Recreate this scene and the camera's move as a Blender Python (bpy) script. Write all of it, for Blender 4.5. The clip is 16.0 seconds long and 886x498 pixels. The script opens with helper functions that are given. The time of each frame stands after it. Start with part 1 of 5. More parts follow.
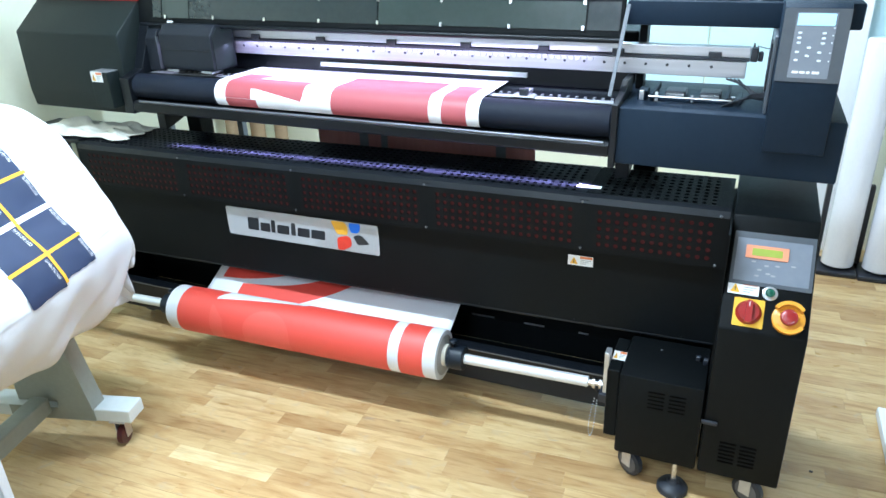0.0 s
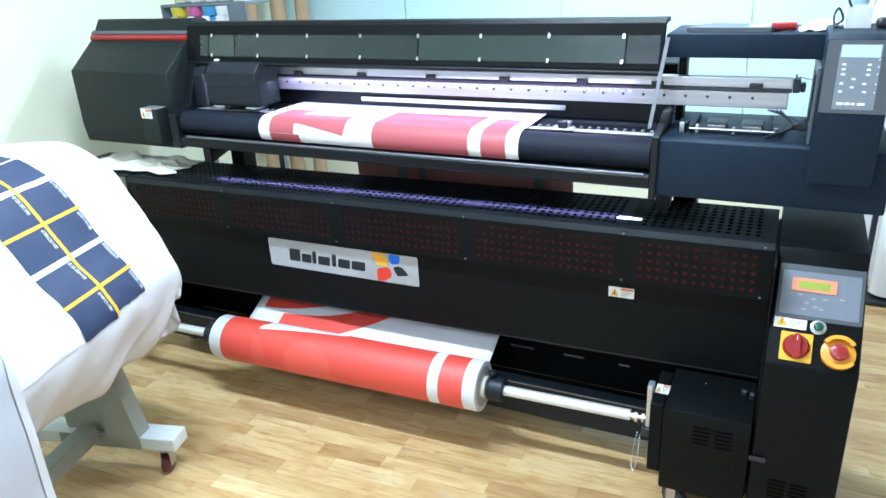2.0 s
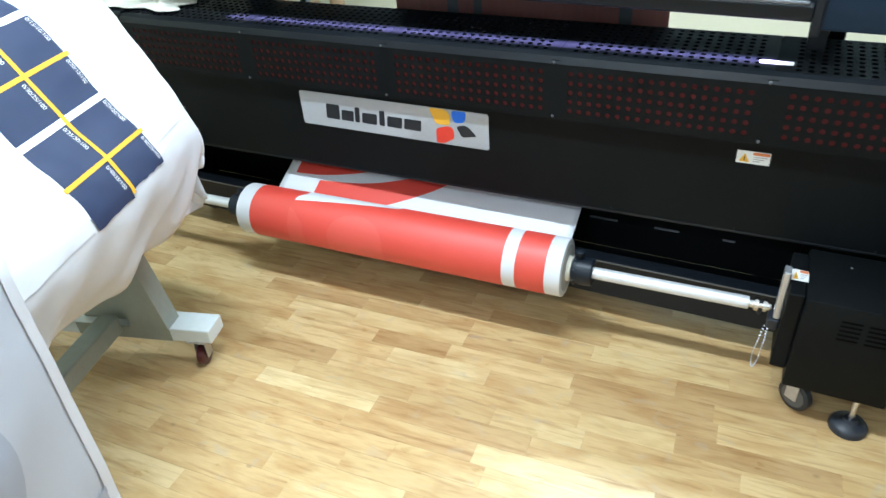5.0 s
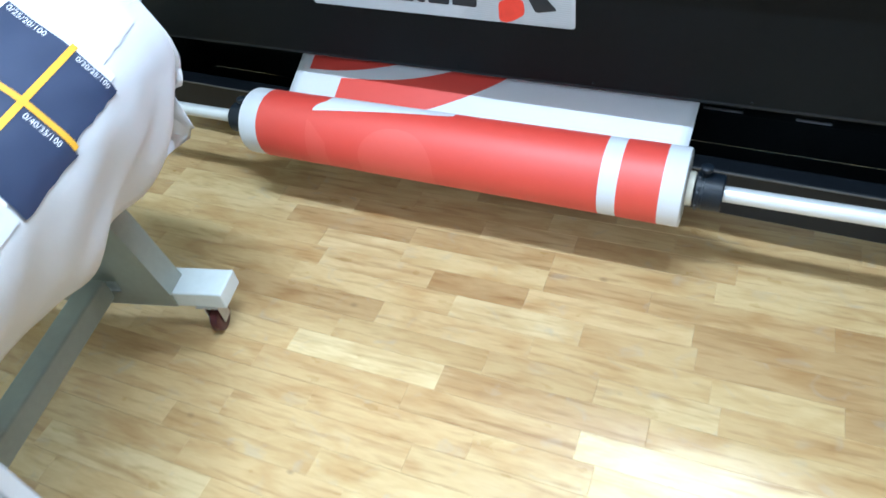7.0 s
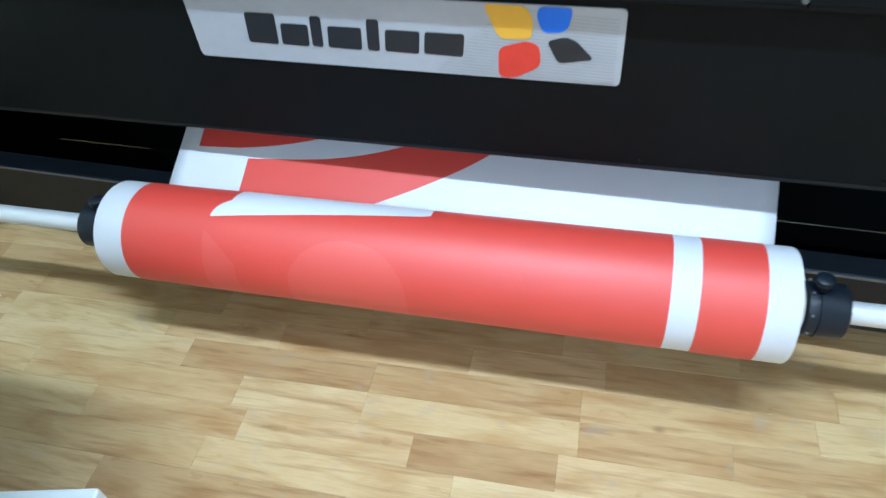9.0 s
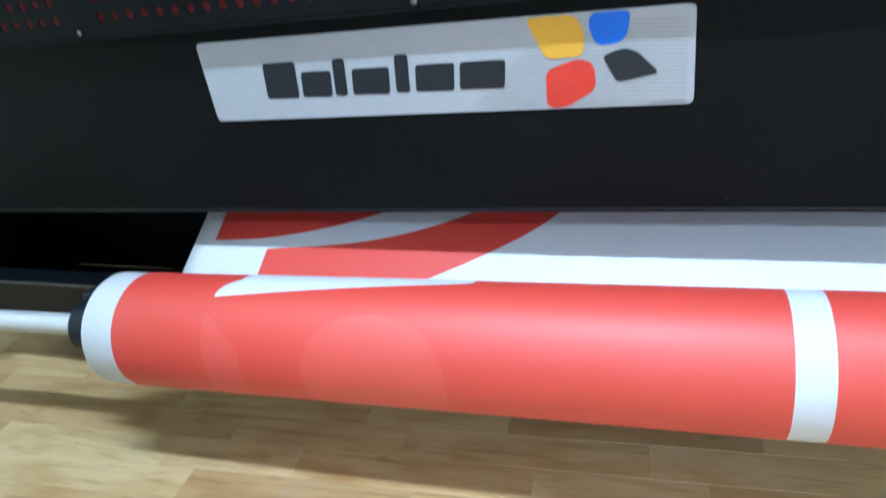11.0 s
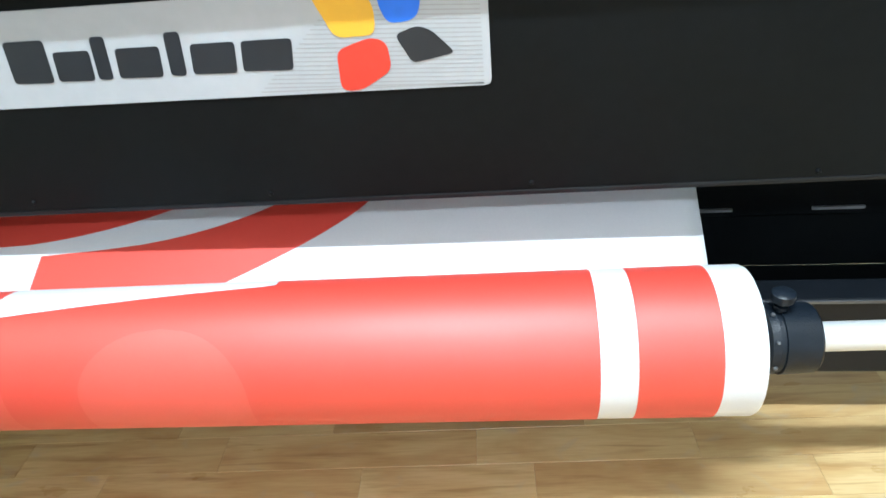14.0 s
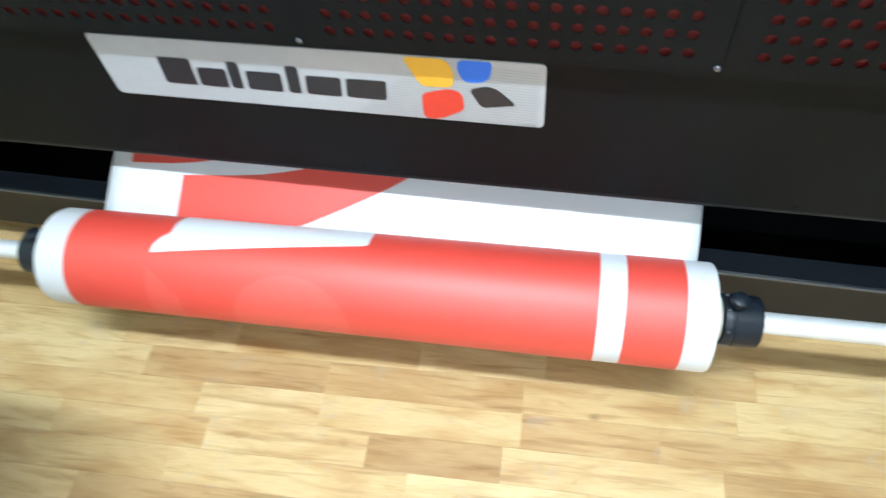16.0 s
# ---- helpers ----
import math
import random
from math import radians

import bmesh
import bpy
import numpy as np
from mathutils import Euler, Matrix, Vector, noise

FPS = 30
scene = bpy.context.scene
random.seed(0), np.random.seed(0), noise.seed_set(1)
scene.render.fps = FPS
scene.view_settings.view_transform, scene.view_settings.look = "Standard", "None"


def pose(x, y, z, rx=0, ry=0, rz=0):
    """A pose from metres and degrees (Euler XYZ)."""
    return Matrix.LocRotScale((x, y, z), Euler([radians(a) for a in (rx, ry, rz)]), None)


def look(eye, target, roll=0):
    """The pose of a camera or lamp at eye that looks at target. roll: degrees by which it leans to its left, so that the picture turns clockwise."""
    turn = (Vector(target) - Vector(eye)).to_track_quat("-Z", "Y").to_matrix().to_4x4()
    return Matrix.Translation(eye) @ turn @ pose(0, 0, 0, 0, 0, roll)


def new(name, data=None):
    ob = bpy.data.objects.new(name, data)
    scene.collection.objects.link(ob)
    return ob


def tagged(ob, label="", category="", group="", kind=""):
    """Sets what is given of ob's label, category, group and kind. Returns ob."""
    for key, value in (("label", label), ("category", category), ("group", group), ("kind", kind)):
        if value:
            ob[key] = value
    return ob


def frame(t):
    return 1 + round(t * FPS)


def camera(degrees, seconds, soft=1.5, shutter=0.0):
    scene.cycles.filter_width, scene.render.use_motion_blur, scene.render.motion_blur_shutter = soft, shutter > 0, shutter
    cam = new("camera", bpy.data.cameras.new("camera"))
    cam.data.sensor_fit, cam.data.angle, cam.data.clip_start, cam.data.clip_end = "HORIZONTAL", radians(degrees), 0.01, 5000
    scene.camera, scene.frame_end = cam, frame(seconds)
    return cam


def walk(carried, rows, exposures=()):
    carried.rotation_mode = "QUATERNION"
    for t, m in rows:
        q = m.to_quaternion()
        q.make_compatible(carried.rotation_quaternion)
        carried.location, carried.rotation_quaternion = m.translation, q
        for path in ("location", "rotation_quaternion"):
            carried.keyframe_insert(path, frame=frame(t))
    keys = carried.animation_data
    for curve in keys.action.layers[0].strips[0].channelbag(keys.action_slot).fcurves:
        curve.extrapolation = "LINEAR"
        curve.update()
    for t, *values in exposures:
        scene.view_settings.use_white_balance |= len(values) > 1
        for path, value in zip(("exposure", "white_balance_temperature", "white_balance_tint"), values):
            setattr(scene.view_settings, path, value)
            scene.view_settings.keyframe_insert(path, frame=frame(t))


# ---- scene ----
cam = camera(65.3, 16.0, shutter=0.5)
PATH = [
    (0, (1.064, -1.832, 1.478), (0.311, -0.174, 0.65), -2.4),
    (0.5, (1.067, -1.831, 1.48), (0.295, -0.171, 0.674), -2.6),
    (1, (1.054, -1.83, 1.495), (0.225, -0.184, 0.718), -3.5),
    (1.5, (1.05, -1.842, 1.503), (0.205, -0.186, 0.766), -3.6),
    (2, (1.048, -1.846, 1.5), (0.2, -0.199, 0.746), -3.6),
    (2.5, (1.033, -1.856, 1.486), (0.183, -0.24, 0.67), -3.3),
    (3, (1.009, -1.873, 1.449), (0.189, -0.309, 0.51), -3.7),
    (3.5, (0.919, -1.893, 1.414), (0.174, -0.365, 0.36), -3.4),
    (4, (0.855, -1.85, 1.396), (0.111, -0.362, 0.286), -3.3),
    (4.2, (0.83, -1.79, 1.393), (0.039, -0.326, 0.284), -4.7),
    (6.3, (0.474, -1.385, 1.342), (-0.252, -0.01, 0.085), -4.9),
    (6.5, (0.456, -1.33, 1.324), (-0.295, -0.034, -0.001), -6.6),
    (7, (0.379, -1.23, 1.231), (-0.373, -0.056, -0.203), -10.9),
    (7.5, (0.318, -1.066, 1.227), (-0.286, 0.149, -0.242), -3.8),
    (8, (0.216, -0.976, 1.231), (-0.365, 0.304, -0.191), -7.9),
    (8.2, (0.147, -0.933, 1.21), (-0.321, 0.352, -0.249), -7.0),
    (10.5, (-0.026, -0.78, 0.743), (-0.574, 0.772, -0.392), -4.8),
    (11, (-0.006, -0.789, 0.771), (-0.663, 0.839, -0.189), -9.2),
    (11.5, (-0.009, -0.805, 0.792), (-0.574, 0.912, -0.065), -8.0),
    (12, (0.011, -0.795, 0.785), (-0.397, 0.968, -0.067), -6.8),
    (12.5, (0.024, -0.758, 0.799), (-0.319, 0.927, -0.222), -6.3),
    (13, (0.036, -0.724, 0.781), (-0.261, 0.938, -0.29), -6.9),
    (13.5, (0.037, -0.722, 0.79), (-0.23, 0.933, -0.3), -6.9),
    (14, (0.033, -0.714, 0.762), (-0.208, 0.948, -0.325), -5.8),
    (14.5, (0.032, -0.71, 0.751), (-0.142, 0.952, -0.349), -3.7),
    (15, (0.017, -0.68, 0.815), (-0.129, 0.761, -0.563), -2.5),
    (15.5, (0.029, -0.649, 1.038), (-0.114, 0.548, -0.558), 0.7),
    (16, (0.048, -0.654, 1.186), (-0.3, 0.417, -0.466), -8.3),
]
walk(cam, [(t, look(eye, target, roll)) for t, eye, target, roll in PATH],
     exposures=[(0.0, 0.15, 5850, 8), (2.5, 0.15, 5850, 8), (4.0, -0.05, 6350, 8), (6.5, -0.04, 5700, 8), (8.0, -0.17, 5550, 8), (10.5, -0.1, 5400, 8), (11.5, 0.13, 5400, 8), (12.5, 0.43, 5800, 8), (14.5, 0.5, 6350, 8), (16.0, 0.28, 6250, 8)])

# ---- light of the room ----
world = bpy.data.worlds.new("room_world")
scene.world = world
world.use_nodes = True
world.node_tree.nodes["Background"].inputs[0].default_value = (0.75, 0.85, 1.0, 1)
world.node_tree.nodes["Background"].inputs[1].default_value = 0.05


def area_lamp(name, size, size_y, watts, colour, m):
    data = bpy.data.lights.new(name, "AREA")
    data.shape, data.size, data.size_y, data.energy, data.color = "RECTANGLE", size, size_y, watts, colour
    ob = new(name, data)
    ob.matrix_world = m
    return ob


# ceiling tubes: (x, y, watts)
TUBES = [(0.0, -0.74, 74), (0.5, 0.85, 60), (0.2, -2.75, 44)]
for tx, ty, watts in TUBES:
    area_lamp("tube_light", 1.2, 0.09, watts, (0.76, 0.90, 1.0), pose(tx, ty, 2.49))
area_lamp("printer_led_light", 1.62, 0.012, 3.4, (0.70, 0.60, 1.0), pose(-0.18, 0.165, 1.155, 12, 0, 0))
area_lamp("bar_led_light", 1.56, 0.006, 5.0, (0.58, 0.46, 1.0), pose(-0.1, 0.05, 0.880)).data.spread = radians(42)


# ---- materials ----
def mat(name, a, b=None, rough=0.5, metal=0.0, grain=60.0, patch=4.0, mix=0.5, bump=0.0, bump_scale=200.0,
        coat=0.0, per="", stretch=None, emit=None, spec=0.5, sheen=0.0):
    """Two colours mixed by a coarse and a fine noise, with rough and bumpy variation."""
    m = bpy.data.materials.new(name)
    m.use_nodes = True
    nt = m.node_tree
    n, l = nt.nodes, nt.links
    p = n["Principled BSDF"]
    b = b or tuple(c * 0.8 for c in a)
    tc = n.new("ShaderNodeTexCoord")
    vec = tc.outputs["Object"]
    if per:
        if per == "object":
            shift = n.new("ShaderNodeObjectInfo").outputs["Random"]
        else:
            shift = n.new("ShaderNodeNewGeometry").outputs["Random Per Island"]
        far = n.new("ShaderNodeMath")
        far.operation = "MULTIPLY"
        far.inputs[1].default_value = 61.0
        l.new(shift, far.inputs[0])
        va = n.new("ShaderNodeVectorMath")
        l.new(vec, va.inputs[0])
        l.new(far.outputs[0], va.inputs[1])
        vec = va.outputs[0]
    if stretch:
        mp = n.new("ShaderNodeMapping")
        mp.inputs["Scale"].default_value = stretch
        l.new(vec, mp.inputs["Vector"])
        vec = mp.outputs["Vector"]
    n1 = n.new("ShaderNodeTexNoise")
    n1.inputs["Scale"].default_value, n1.inputs["Detail"].default_value = patch, 4
    n2 = n.new("ShaderNodeTexNoise")
    n2.inputs["Scale"].default_value, n2.inputs["Detail"].default_value = grain, 3
    l.new(vec, n1.inputs["Vector"])
    l.new(vec, n2.inputs["Vector"])
    add = n.new("ShaderNodeMath")
    add.operation = "MULTIPLY_ADD"
    add.inputs[1].default_value = 0.6
    l.new(n1.outputs["Fac"], add.inputs[0])
    half = n.new("ShaderNodeMath")
    half.operation = "MULTIPLY"
    half.inputs[1].default_value = 0.4
    l.new(n2.outputs["Fac"], half.inputs[0])
    l.new(half.outputs[0], add.inputs[2])
    ramp = n.new("ShaderNodeMapRange")
    ramp.inputs["From Min"].default_value, ramp.inputs["From Max"].default_value = 0.35, 0.65
    l.new(add.outputs[0], ramp.inputs["Value"])
    mixn = n.new("ShaderNodeMix")
    mixn.data_type = "RGBA"
    mixn.inputs["A"].default_value = (*a, 1)
    mixn.inputs["B"].default_value = (*b, 1)
    l.new(ramp.outputs[0], mixn.inputs["Factor"])
    col = mixn.outputs["Result"]
    if per:
        if per == "object":
            src = n.new("ShaderNodeObjectInfo").outputs["Random"]
        else:
            src = n.new("ShaderNodeNewGeometry").outputs["Random Per Island"]
        cr = n.new("ShaderNodeValToRGB")
        cr.color_ramp.elements[0].color = (0.72, 0.65, 0.57, 1)
        cr.color_ramp.elements[1].color = (1.14, 1.15, 1.16, 1)
        e = cr.color_ramp.elements.new(0.3)
        e.color = (0.92, 0.87, 0.79, 1)
        e = cr.color_ramp.elements.new(0.6)
        e.color = (1.0, 0.97, 0.92, 1)
        l.new(src, cr.inputs[0])
        mul = n.new("ShaderNodeMix")
        mul.data_type, mul.blend_type = "RGBA", "MULTIPLY"
        mul.inputs["Factor"].default_value = 1
        l.new(col, mul.inputs["A"])
        l.new(cr.outputs[0], mul.inputs["B"])
        col = mul.outputs["Result"]
    l.new(col, p.inputs["Base Color"])
    rr = n.new("ShaderNodeMapRange")
    rr.inputs["To Min"].default_value, rr.inputs["To Max"].default_value = max(rough - 0.07, 0.02), min(rough + 0.07, 1)
    l.new(n1.outputs["Fac"], rr.inputs["Value"])
    l.new(rr.outputs[0], p.inputs["Roughness"])
    p.inputs["Metallic"].default_value = metal
    p.inputs["Specular IOR Level"].default_value = spec
    p.inputs["Coat Weight"].default_value = coat
    if sheen:
        p.inputs["Sheen Weight"].default_value = sheen
    if bump:
        n3 = n.new("ShaderNodeTexNoise")
        n3.inputs["Scale"].default_value, n3.inputs["Detail"].default_value = bump_scale, 3
        l.new(vec, n3.inputs["Vector"])
        bp = n.new("ShaderNodeBump")
        bp.inputs["Strength"].default_value, bp.inputs["Distance"].default_value = bump, 0.002
        l.new(n3.outputs["Fac"], bp.inputs["Height"])
        l.new(bp.outputs[0], p.inputs["Normal"])
    if emit:
        p.inputs["Emission Color"].default_value = (*emit[0], 1)
        p.inputs["Emission Strength"].default_value = emit[1]
    return m


BLACK = mat("black_powder_coat", (0.0036, 0.0046, 0.0052), (0.0056, 0.0068, 0.0076), 0.46, spec=0.10, bump=0.25, bump_scale=900)
BLACK2 = mat("black_satin_metal", (0.0045, 0.006, 0.0082), (0.007, 0.009, 0.0125), 0.36, spec=0.28, bump=0.15, bump_scale=700)
SHELL = mat("charcoal_plastic", (0.0075, 0.0120, 0.0118), (0.0105, 0.0158, 0.0158), 0.5, spec=0.22, bump=0.3, bump_scale=800)
SLATE = mat("slate_grey_plastic", (0.060, 0.070, 0.085), (0.075, 0.085, 0.10), 0.42, bump=0.2, bump_scale=800)
PANEL = mat("grey_control_foil", (0.17, 0.19, 0.23), (0.20, 0.22, 0.26), 0.35)
CARR = mat("dark_carriage_plastic", (0.009, 0.011, 0.016), (0.013, 0.016, 0.022), 0.5, spec=0.25, bump=0.2, bump_scale=500)
BAYM = mat("navy_black_plastic", (0.0100, 0.0185, 0.0320), (0.0125, 0.0225, 0.0380), 0.5, spec=0.10, bump=0.3, bump_scale=800)
COLLARM = mat("navy_black_collar", (0.006, 0.010, 0.016), (0.009, 0.014, 0.022), 0.4, spec=0.3, bump=0.2, bump_scale=400)
RUBBER = mat("black_rubber", (0.012, 0.014, 0.02), (0.022, 0.026, 0.036), 0.45, bump=0.2, bump_scale=400)
ROLLER = mat("dark_grip_roller", (0.0085, 0.0120, 0.0215), (0.0120, 0.0160, 0.0270), 0.55, spec=0.16, bump=0.3, bump_scale=900)
ALU = mat("brushed_aluminium", (0.58, 0.58, 0.62), (0.48, 0.48, 0.52), 0.34, 0.85, stretch=(0.2, 20, 20))
STEEL = mat("bright_steel", (0.75, 0.75, 0.76), (0.6, 0.6, 0.62), 0.25, 1.0)
DULL = mat("dull_screw_steel", (0.16, 0.17, 0.19), None, 0.4, 0.6)
ZINC = mat("zinc_plate", (0.62, 0.63, 0.66), (0.5, 0.51, 0.55), 0.38, 0.8)
SIGN = mat("silver_sign_foil", (0.44, 0.46, 0.49), (0.40, 0.42, 0.45), 0.42, 0.1)
SIGN2 = mat("silver_sign_shade", (0.36, 0.37, 0.38), (0.33, 0.34, 0.35), 0.42, 0.1)
INK = mat("sign_black_ink", (0.015, 0.019, 0.026), None, 0.4)
YEL = mat("sign_yellow", (0.78, 0.42, 0.03), (0.70, 0.38, 0.04), 0.4)
BLU = mat("sign_blue", (0.02, 0.17, 0.80), None, 0.4)
RED = mat("sign_red", (0.72, 0.05, 0.03), None, 0.4)
PRED = mat("printed_red", (0.67, 0.053, 0.034), (0.63, 0.048, 0.031), 0.53, spec=0.95, grain=300, bump=0.08, bump_scale=900)
PRED2 = mat("printed_red_ghost", (0.70, 0.076, 0.054), (0.66, 0.070, 0.049), 0.53, spec=0.95, grain=300)
PWHITE = mat("printed_white", (0.69, 0.70, 0.73), (0.65, 0.66, 0.70), 0.45, grain=300, bump=0.08, bump_scale=900)
MRED = mat("unfixed_crimson_print", (0.40, 0.085, 0.100), (0.36, 0.078, 0.092), 0.5, grain=300)
MWHITE = mat("transfer_media_white", (0.80, 0.80, 0.84), (0.76, 0.76, 0.80), 0.6, grain=300)
MREDB = mat("media_reverse_red", (0.55, 0.25, 0.24), (0.47, 0.21, 0.21), 0.6, stretch=(14, 1, 1))
CARD = mat("cardboard", (0.42, 0.30, 0.18), (0.36, 0.25, 0.15), 0.75, bump=0.3)
FABRIC = mat("white_fabric", (0.68, 0.68, 0.71), (0.62, 0.62, 0.66), 0.85, grain=500, bump=0.5, bump_scale=1300, sheen=0.2)
SHEER = mat("thin_white_fabric", (0.52, 0.54, 0.60), (0.48, 0.50, 0.56), 0.85, grain=500, bump=0.5, bump_scale=1300)
GHOST = mat("grey_print_and_fold_shade", (0.38, 0.40, 0.47), (0.36, 0.38, 0.45), 0.85, grain=500, bump=0.4, bump_scale=1300)
NAVY = mat("navy_print", (0.018, 0.030, 0.075), (0.026, 0.040, 0.090), 0.55, grain=500, bump=0.4, bump_scale=1300)
ORANGE = mat("orange_print", (0.80, 0.40, 0.02), (0.74, 0.37, 0.03), 0.6, grain=500)
LEG = mat("grey_green_paint", (0.30, 0.32, 0.28), (0.26, 0.28, 0.245), 0.4, bump=0.1)
LEG2 = mat("pale_grey_paint", (0.66, 0.70, 0.70), (0.60, 0.64, 0.64), 0.38, bump=0.1)
MAROON = mat("maroon_caster_tread", (0.075, 0.012, 0.014), (0.055, 0.010, 0.012), 0.3)


def wood(name, per):
    """Printed oak strips: a tone for each, soft figure, dark streaks, grey scuffs and knots."""
    m = bpy.data.materials.new(name)
    m.use_nodes = True
    n, l = m.node_tree.nodes, m.node_tree.links
    p = n["Principled BSDF"]

    def link(a, node, key):
        l.new(a, node.inputs[key])

    def noise(vec, scale, stretch, detail=4, distort=0.0):
        mp = n.new("ShaderNodeMapping")
        mp.inputs["Scale"].default_value = stretch
        link(vec, mp, "Vector")
        t = n.new("ShaderNodeTexNoise")
        t.inputs["Scale"].default_value, t.inputs["Detail"].default_value = scale, detail
        t.inputs["Distortion"].default_value = distort
        link(mp.outputs[0], t, "Vector")
        return t.outputs["Fac"]

    def span(v, lo, hi, a=0.0, b=1.0):
        r = n.new("ShaderNodeMapRange")
        for key, value in (("From Min", lo), ("From Max", hi), ("To Min", a), ("To Max", b)):
            r.inputs[key].default_value = value
        link(v, r, "Value")
        return r.outputs[0]

    def blend(fac, a, colour, how="MIX"):
        x = n.new("ShaderNodeMix")
        x.data_type, x.blend_type = "RGBA", how
        link(fac, x, "Factor")
        link(a, x, "A")
        x.inputs["B"].default_value = (*colour, 1)
        return x.outputs["Result"]

    src = n.new("ShaderNodeObjectInfo").outputs["Random"] if per == "object" else n.new("ShaderNodeNewGeometry").outputs["Random Per Island"]
    mul = n.new("ShaderNodeMath")
    mul.operation = "MULTIPLY"
    mul.inputs[1].default_value = 61.0
    link(src, mul, 0)
    va = n.new("ShaderNodeVectorMath")
    link(n.new("ShaderNodeTexCoord").outputs["Object"], va, 0)
    link(mul.outputs[0], va, 1)
    vec = va.outputs[0]
    cr = n.new("ShaderNodeValToRGB")
    tones = ((0.0, (0.47, 0.305, 0.140)), (0.14, (0.52, 0.345, 0.163)), (0.36, (0.61, 0.435, 0.212)), (0.52, (0.58, 0.395, 0.188)), (0.70, (0.66, 0.495, 0.253)), (0.86, (0.63, 0.445, 0.220)), (1.0, (0.69, 0.535, 0.290)))
    cr.color_ramp.elements[0].color, cr.color_ramp.elements[1].color = (*tones[0][1], 1), (*tones[-1][1], 1)
    for at, tone in tones[1:-1]:
        cr.color_ramp.elements.new(at).color = (*tone, 1)
    link(src, cr, 0)
    col = cr.outputs[0]
    col = blend(span(noise(vec, 6, (1, 3.5, 1), 3, 0.6), 0.42, 0.72, 0, 0.75), col, (0.70, 0.55, 0.40), "MULTIPLY")
    col = blend(span(noise(vec, 9, (0.7, 9, 1), 4, 0.5), 0.53, 0.76, 0, 0.62), col, (0.50, 0.35, 0.21), "MULTIPLY")
    col = blend(span(noise(vec, 60, (0.5, 6, 1), 2), 0.40, 0.70, 0, 0.28), col, (0.74, 0.62, 0.48), "MULTIPLY")
    mp = n.new("ShaderNodeMapping")
    mp.inputs["Scale"].default_value = (0.7, 1.15, 1.0)
    link(vec, mp, "Vector")
    vo = n.new("ShaderNodeTexVoronoi")
    vo.inputs["Scale"].default_value = 8.0
    link(mp.outputs[0], vo, "Vector")
    near = span(vo.outputs["Distance"], 0.02, 0.075, 1, 0)
    some = n.new("ShaderNodeSeparateColor")
    link(vo.outputs["Color"], some, 0)
    gate = n.new("ShaderNodeMath")
    gate.operation = "MULTIPLY"
    link(near, gate, 0)
    link(span(some.outputs[0], 0.55, 0.75, 0, 0.85), gate, 1)
    col = blend(gate.outputs[0], col, (0.17, 0.105, 0.055))
    col = blend(span(noise(vec, 14, (1, 1.4, 1), 5, 1.2), 0.60, 0.78, 0, 0.5), col, (0.42, 0.36, 0.28))
    link(col, p, "Base Color")
    link(span(noise(vec, 12, (1, 2, 1)), 0.3, 0.7, 0.27, 0.40), p, "Roughness")
    bp = n.new("ShaderNodeBump")
    bp.inputs["Strength"].default_value, bp.inputs["Distance"].default_value = 0.10, 0.001
    link(noise(vec, 60, (0.6, 6, 1), 3), bp, "Height")
    link(bp.outputs[0], p, "Normal")
    return m


WOOD = wood("oak_vinyl", "object")
WOOD2 = wood("oak_vinyl_field", "island")
SHAFTM = mat("pale_anodised_tube", (0.74, 0.75, 0.77), (0.68, 0.69, 0.71), 0.36, 0.35, stretch=(0.2, 20, 20))
PEDGE = mat("wound_paper_edge", (0.42, 0.42, 0.42), (0.33, 0.33, 0.33), 0.8, grain=240, patch=30, bump=0.5, bump_scale=600)
CREAMC = mat("cream_paper_core", (0.62, 0.58, 0.48), (0.55, 0.51, 0.42), 0.7, bump=0.3)
GROUT = mat("floor_joint", (0.27, 0.18, 0.09), None, 0.7)
WALLY = mat("pale_lime_wall_paint", (0.80, 0.81, 0.64), (0.77, 0.78, 0.61), 0.7, patch=1.5, bump=0.2, bump_scale=150)
WALLB = mat("pale_blue_wall_panel", (0.56, 0.76, 0.80), (0.53, 0.73, 0.78), 0.55, patch=1.5, bump=0.1, bump_scale=150)
WALLW = mat("white_wall_paint", (0.80, 0.81, 0.82), (0.76, 0.77, 0.78), 0.6, patch=1.5, bump=0.15, bump_scale=150)
CEIL = mat("white_ceiling", (0.80, 0.80, 0.78), (0.76, 0.76, 0.74), 0.8, bump=0.2, bump_scale=120)
TUBE = mat("lit_tube", (0.9, 0.9, 0.9), None, 0.5, emit=((0.96, 0.98, 1.0), 9.0))
VENTRED = mat("red_vent_backing", (0.13, 0.010, 0.009), (0.10, 0.008, 0.007), 0.6, emit=((1.0, 0.07, 0.05), 0.010))
SLOTSHADE = mat("slot_shade_black", (0.0012, 0.0012, 0.0014), None, 0.8, spec=0.05)
LCD = mat("lit_blue_display", (0.3, 0.6, 0.7), None, 0.3, emit=((0.45, 0.85, 1.0), 0.75))
LCDG = mat("lit_green_display", (0.30, 0.36, 0.06), (0.26, 0.32, 0.05), 0.3, emit=((0.45, 0.55, 0.08), 0.12))
PEACH = mat("orange_display_frame", (0.80, 0.30, 0.16), None, 0.4)
KEYCAP = mat("pale_key", (0.75, 0.80, 0.85), None, 0.4, emit=((0.8, 0.9, 1.0), 0.12))
SMOKE = mat("smoked_acrylic", (0.014, 0.020, 0.022), (0.018, 0.025, 0.026), 0.12, spec=0.6)
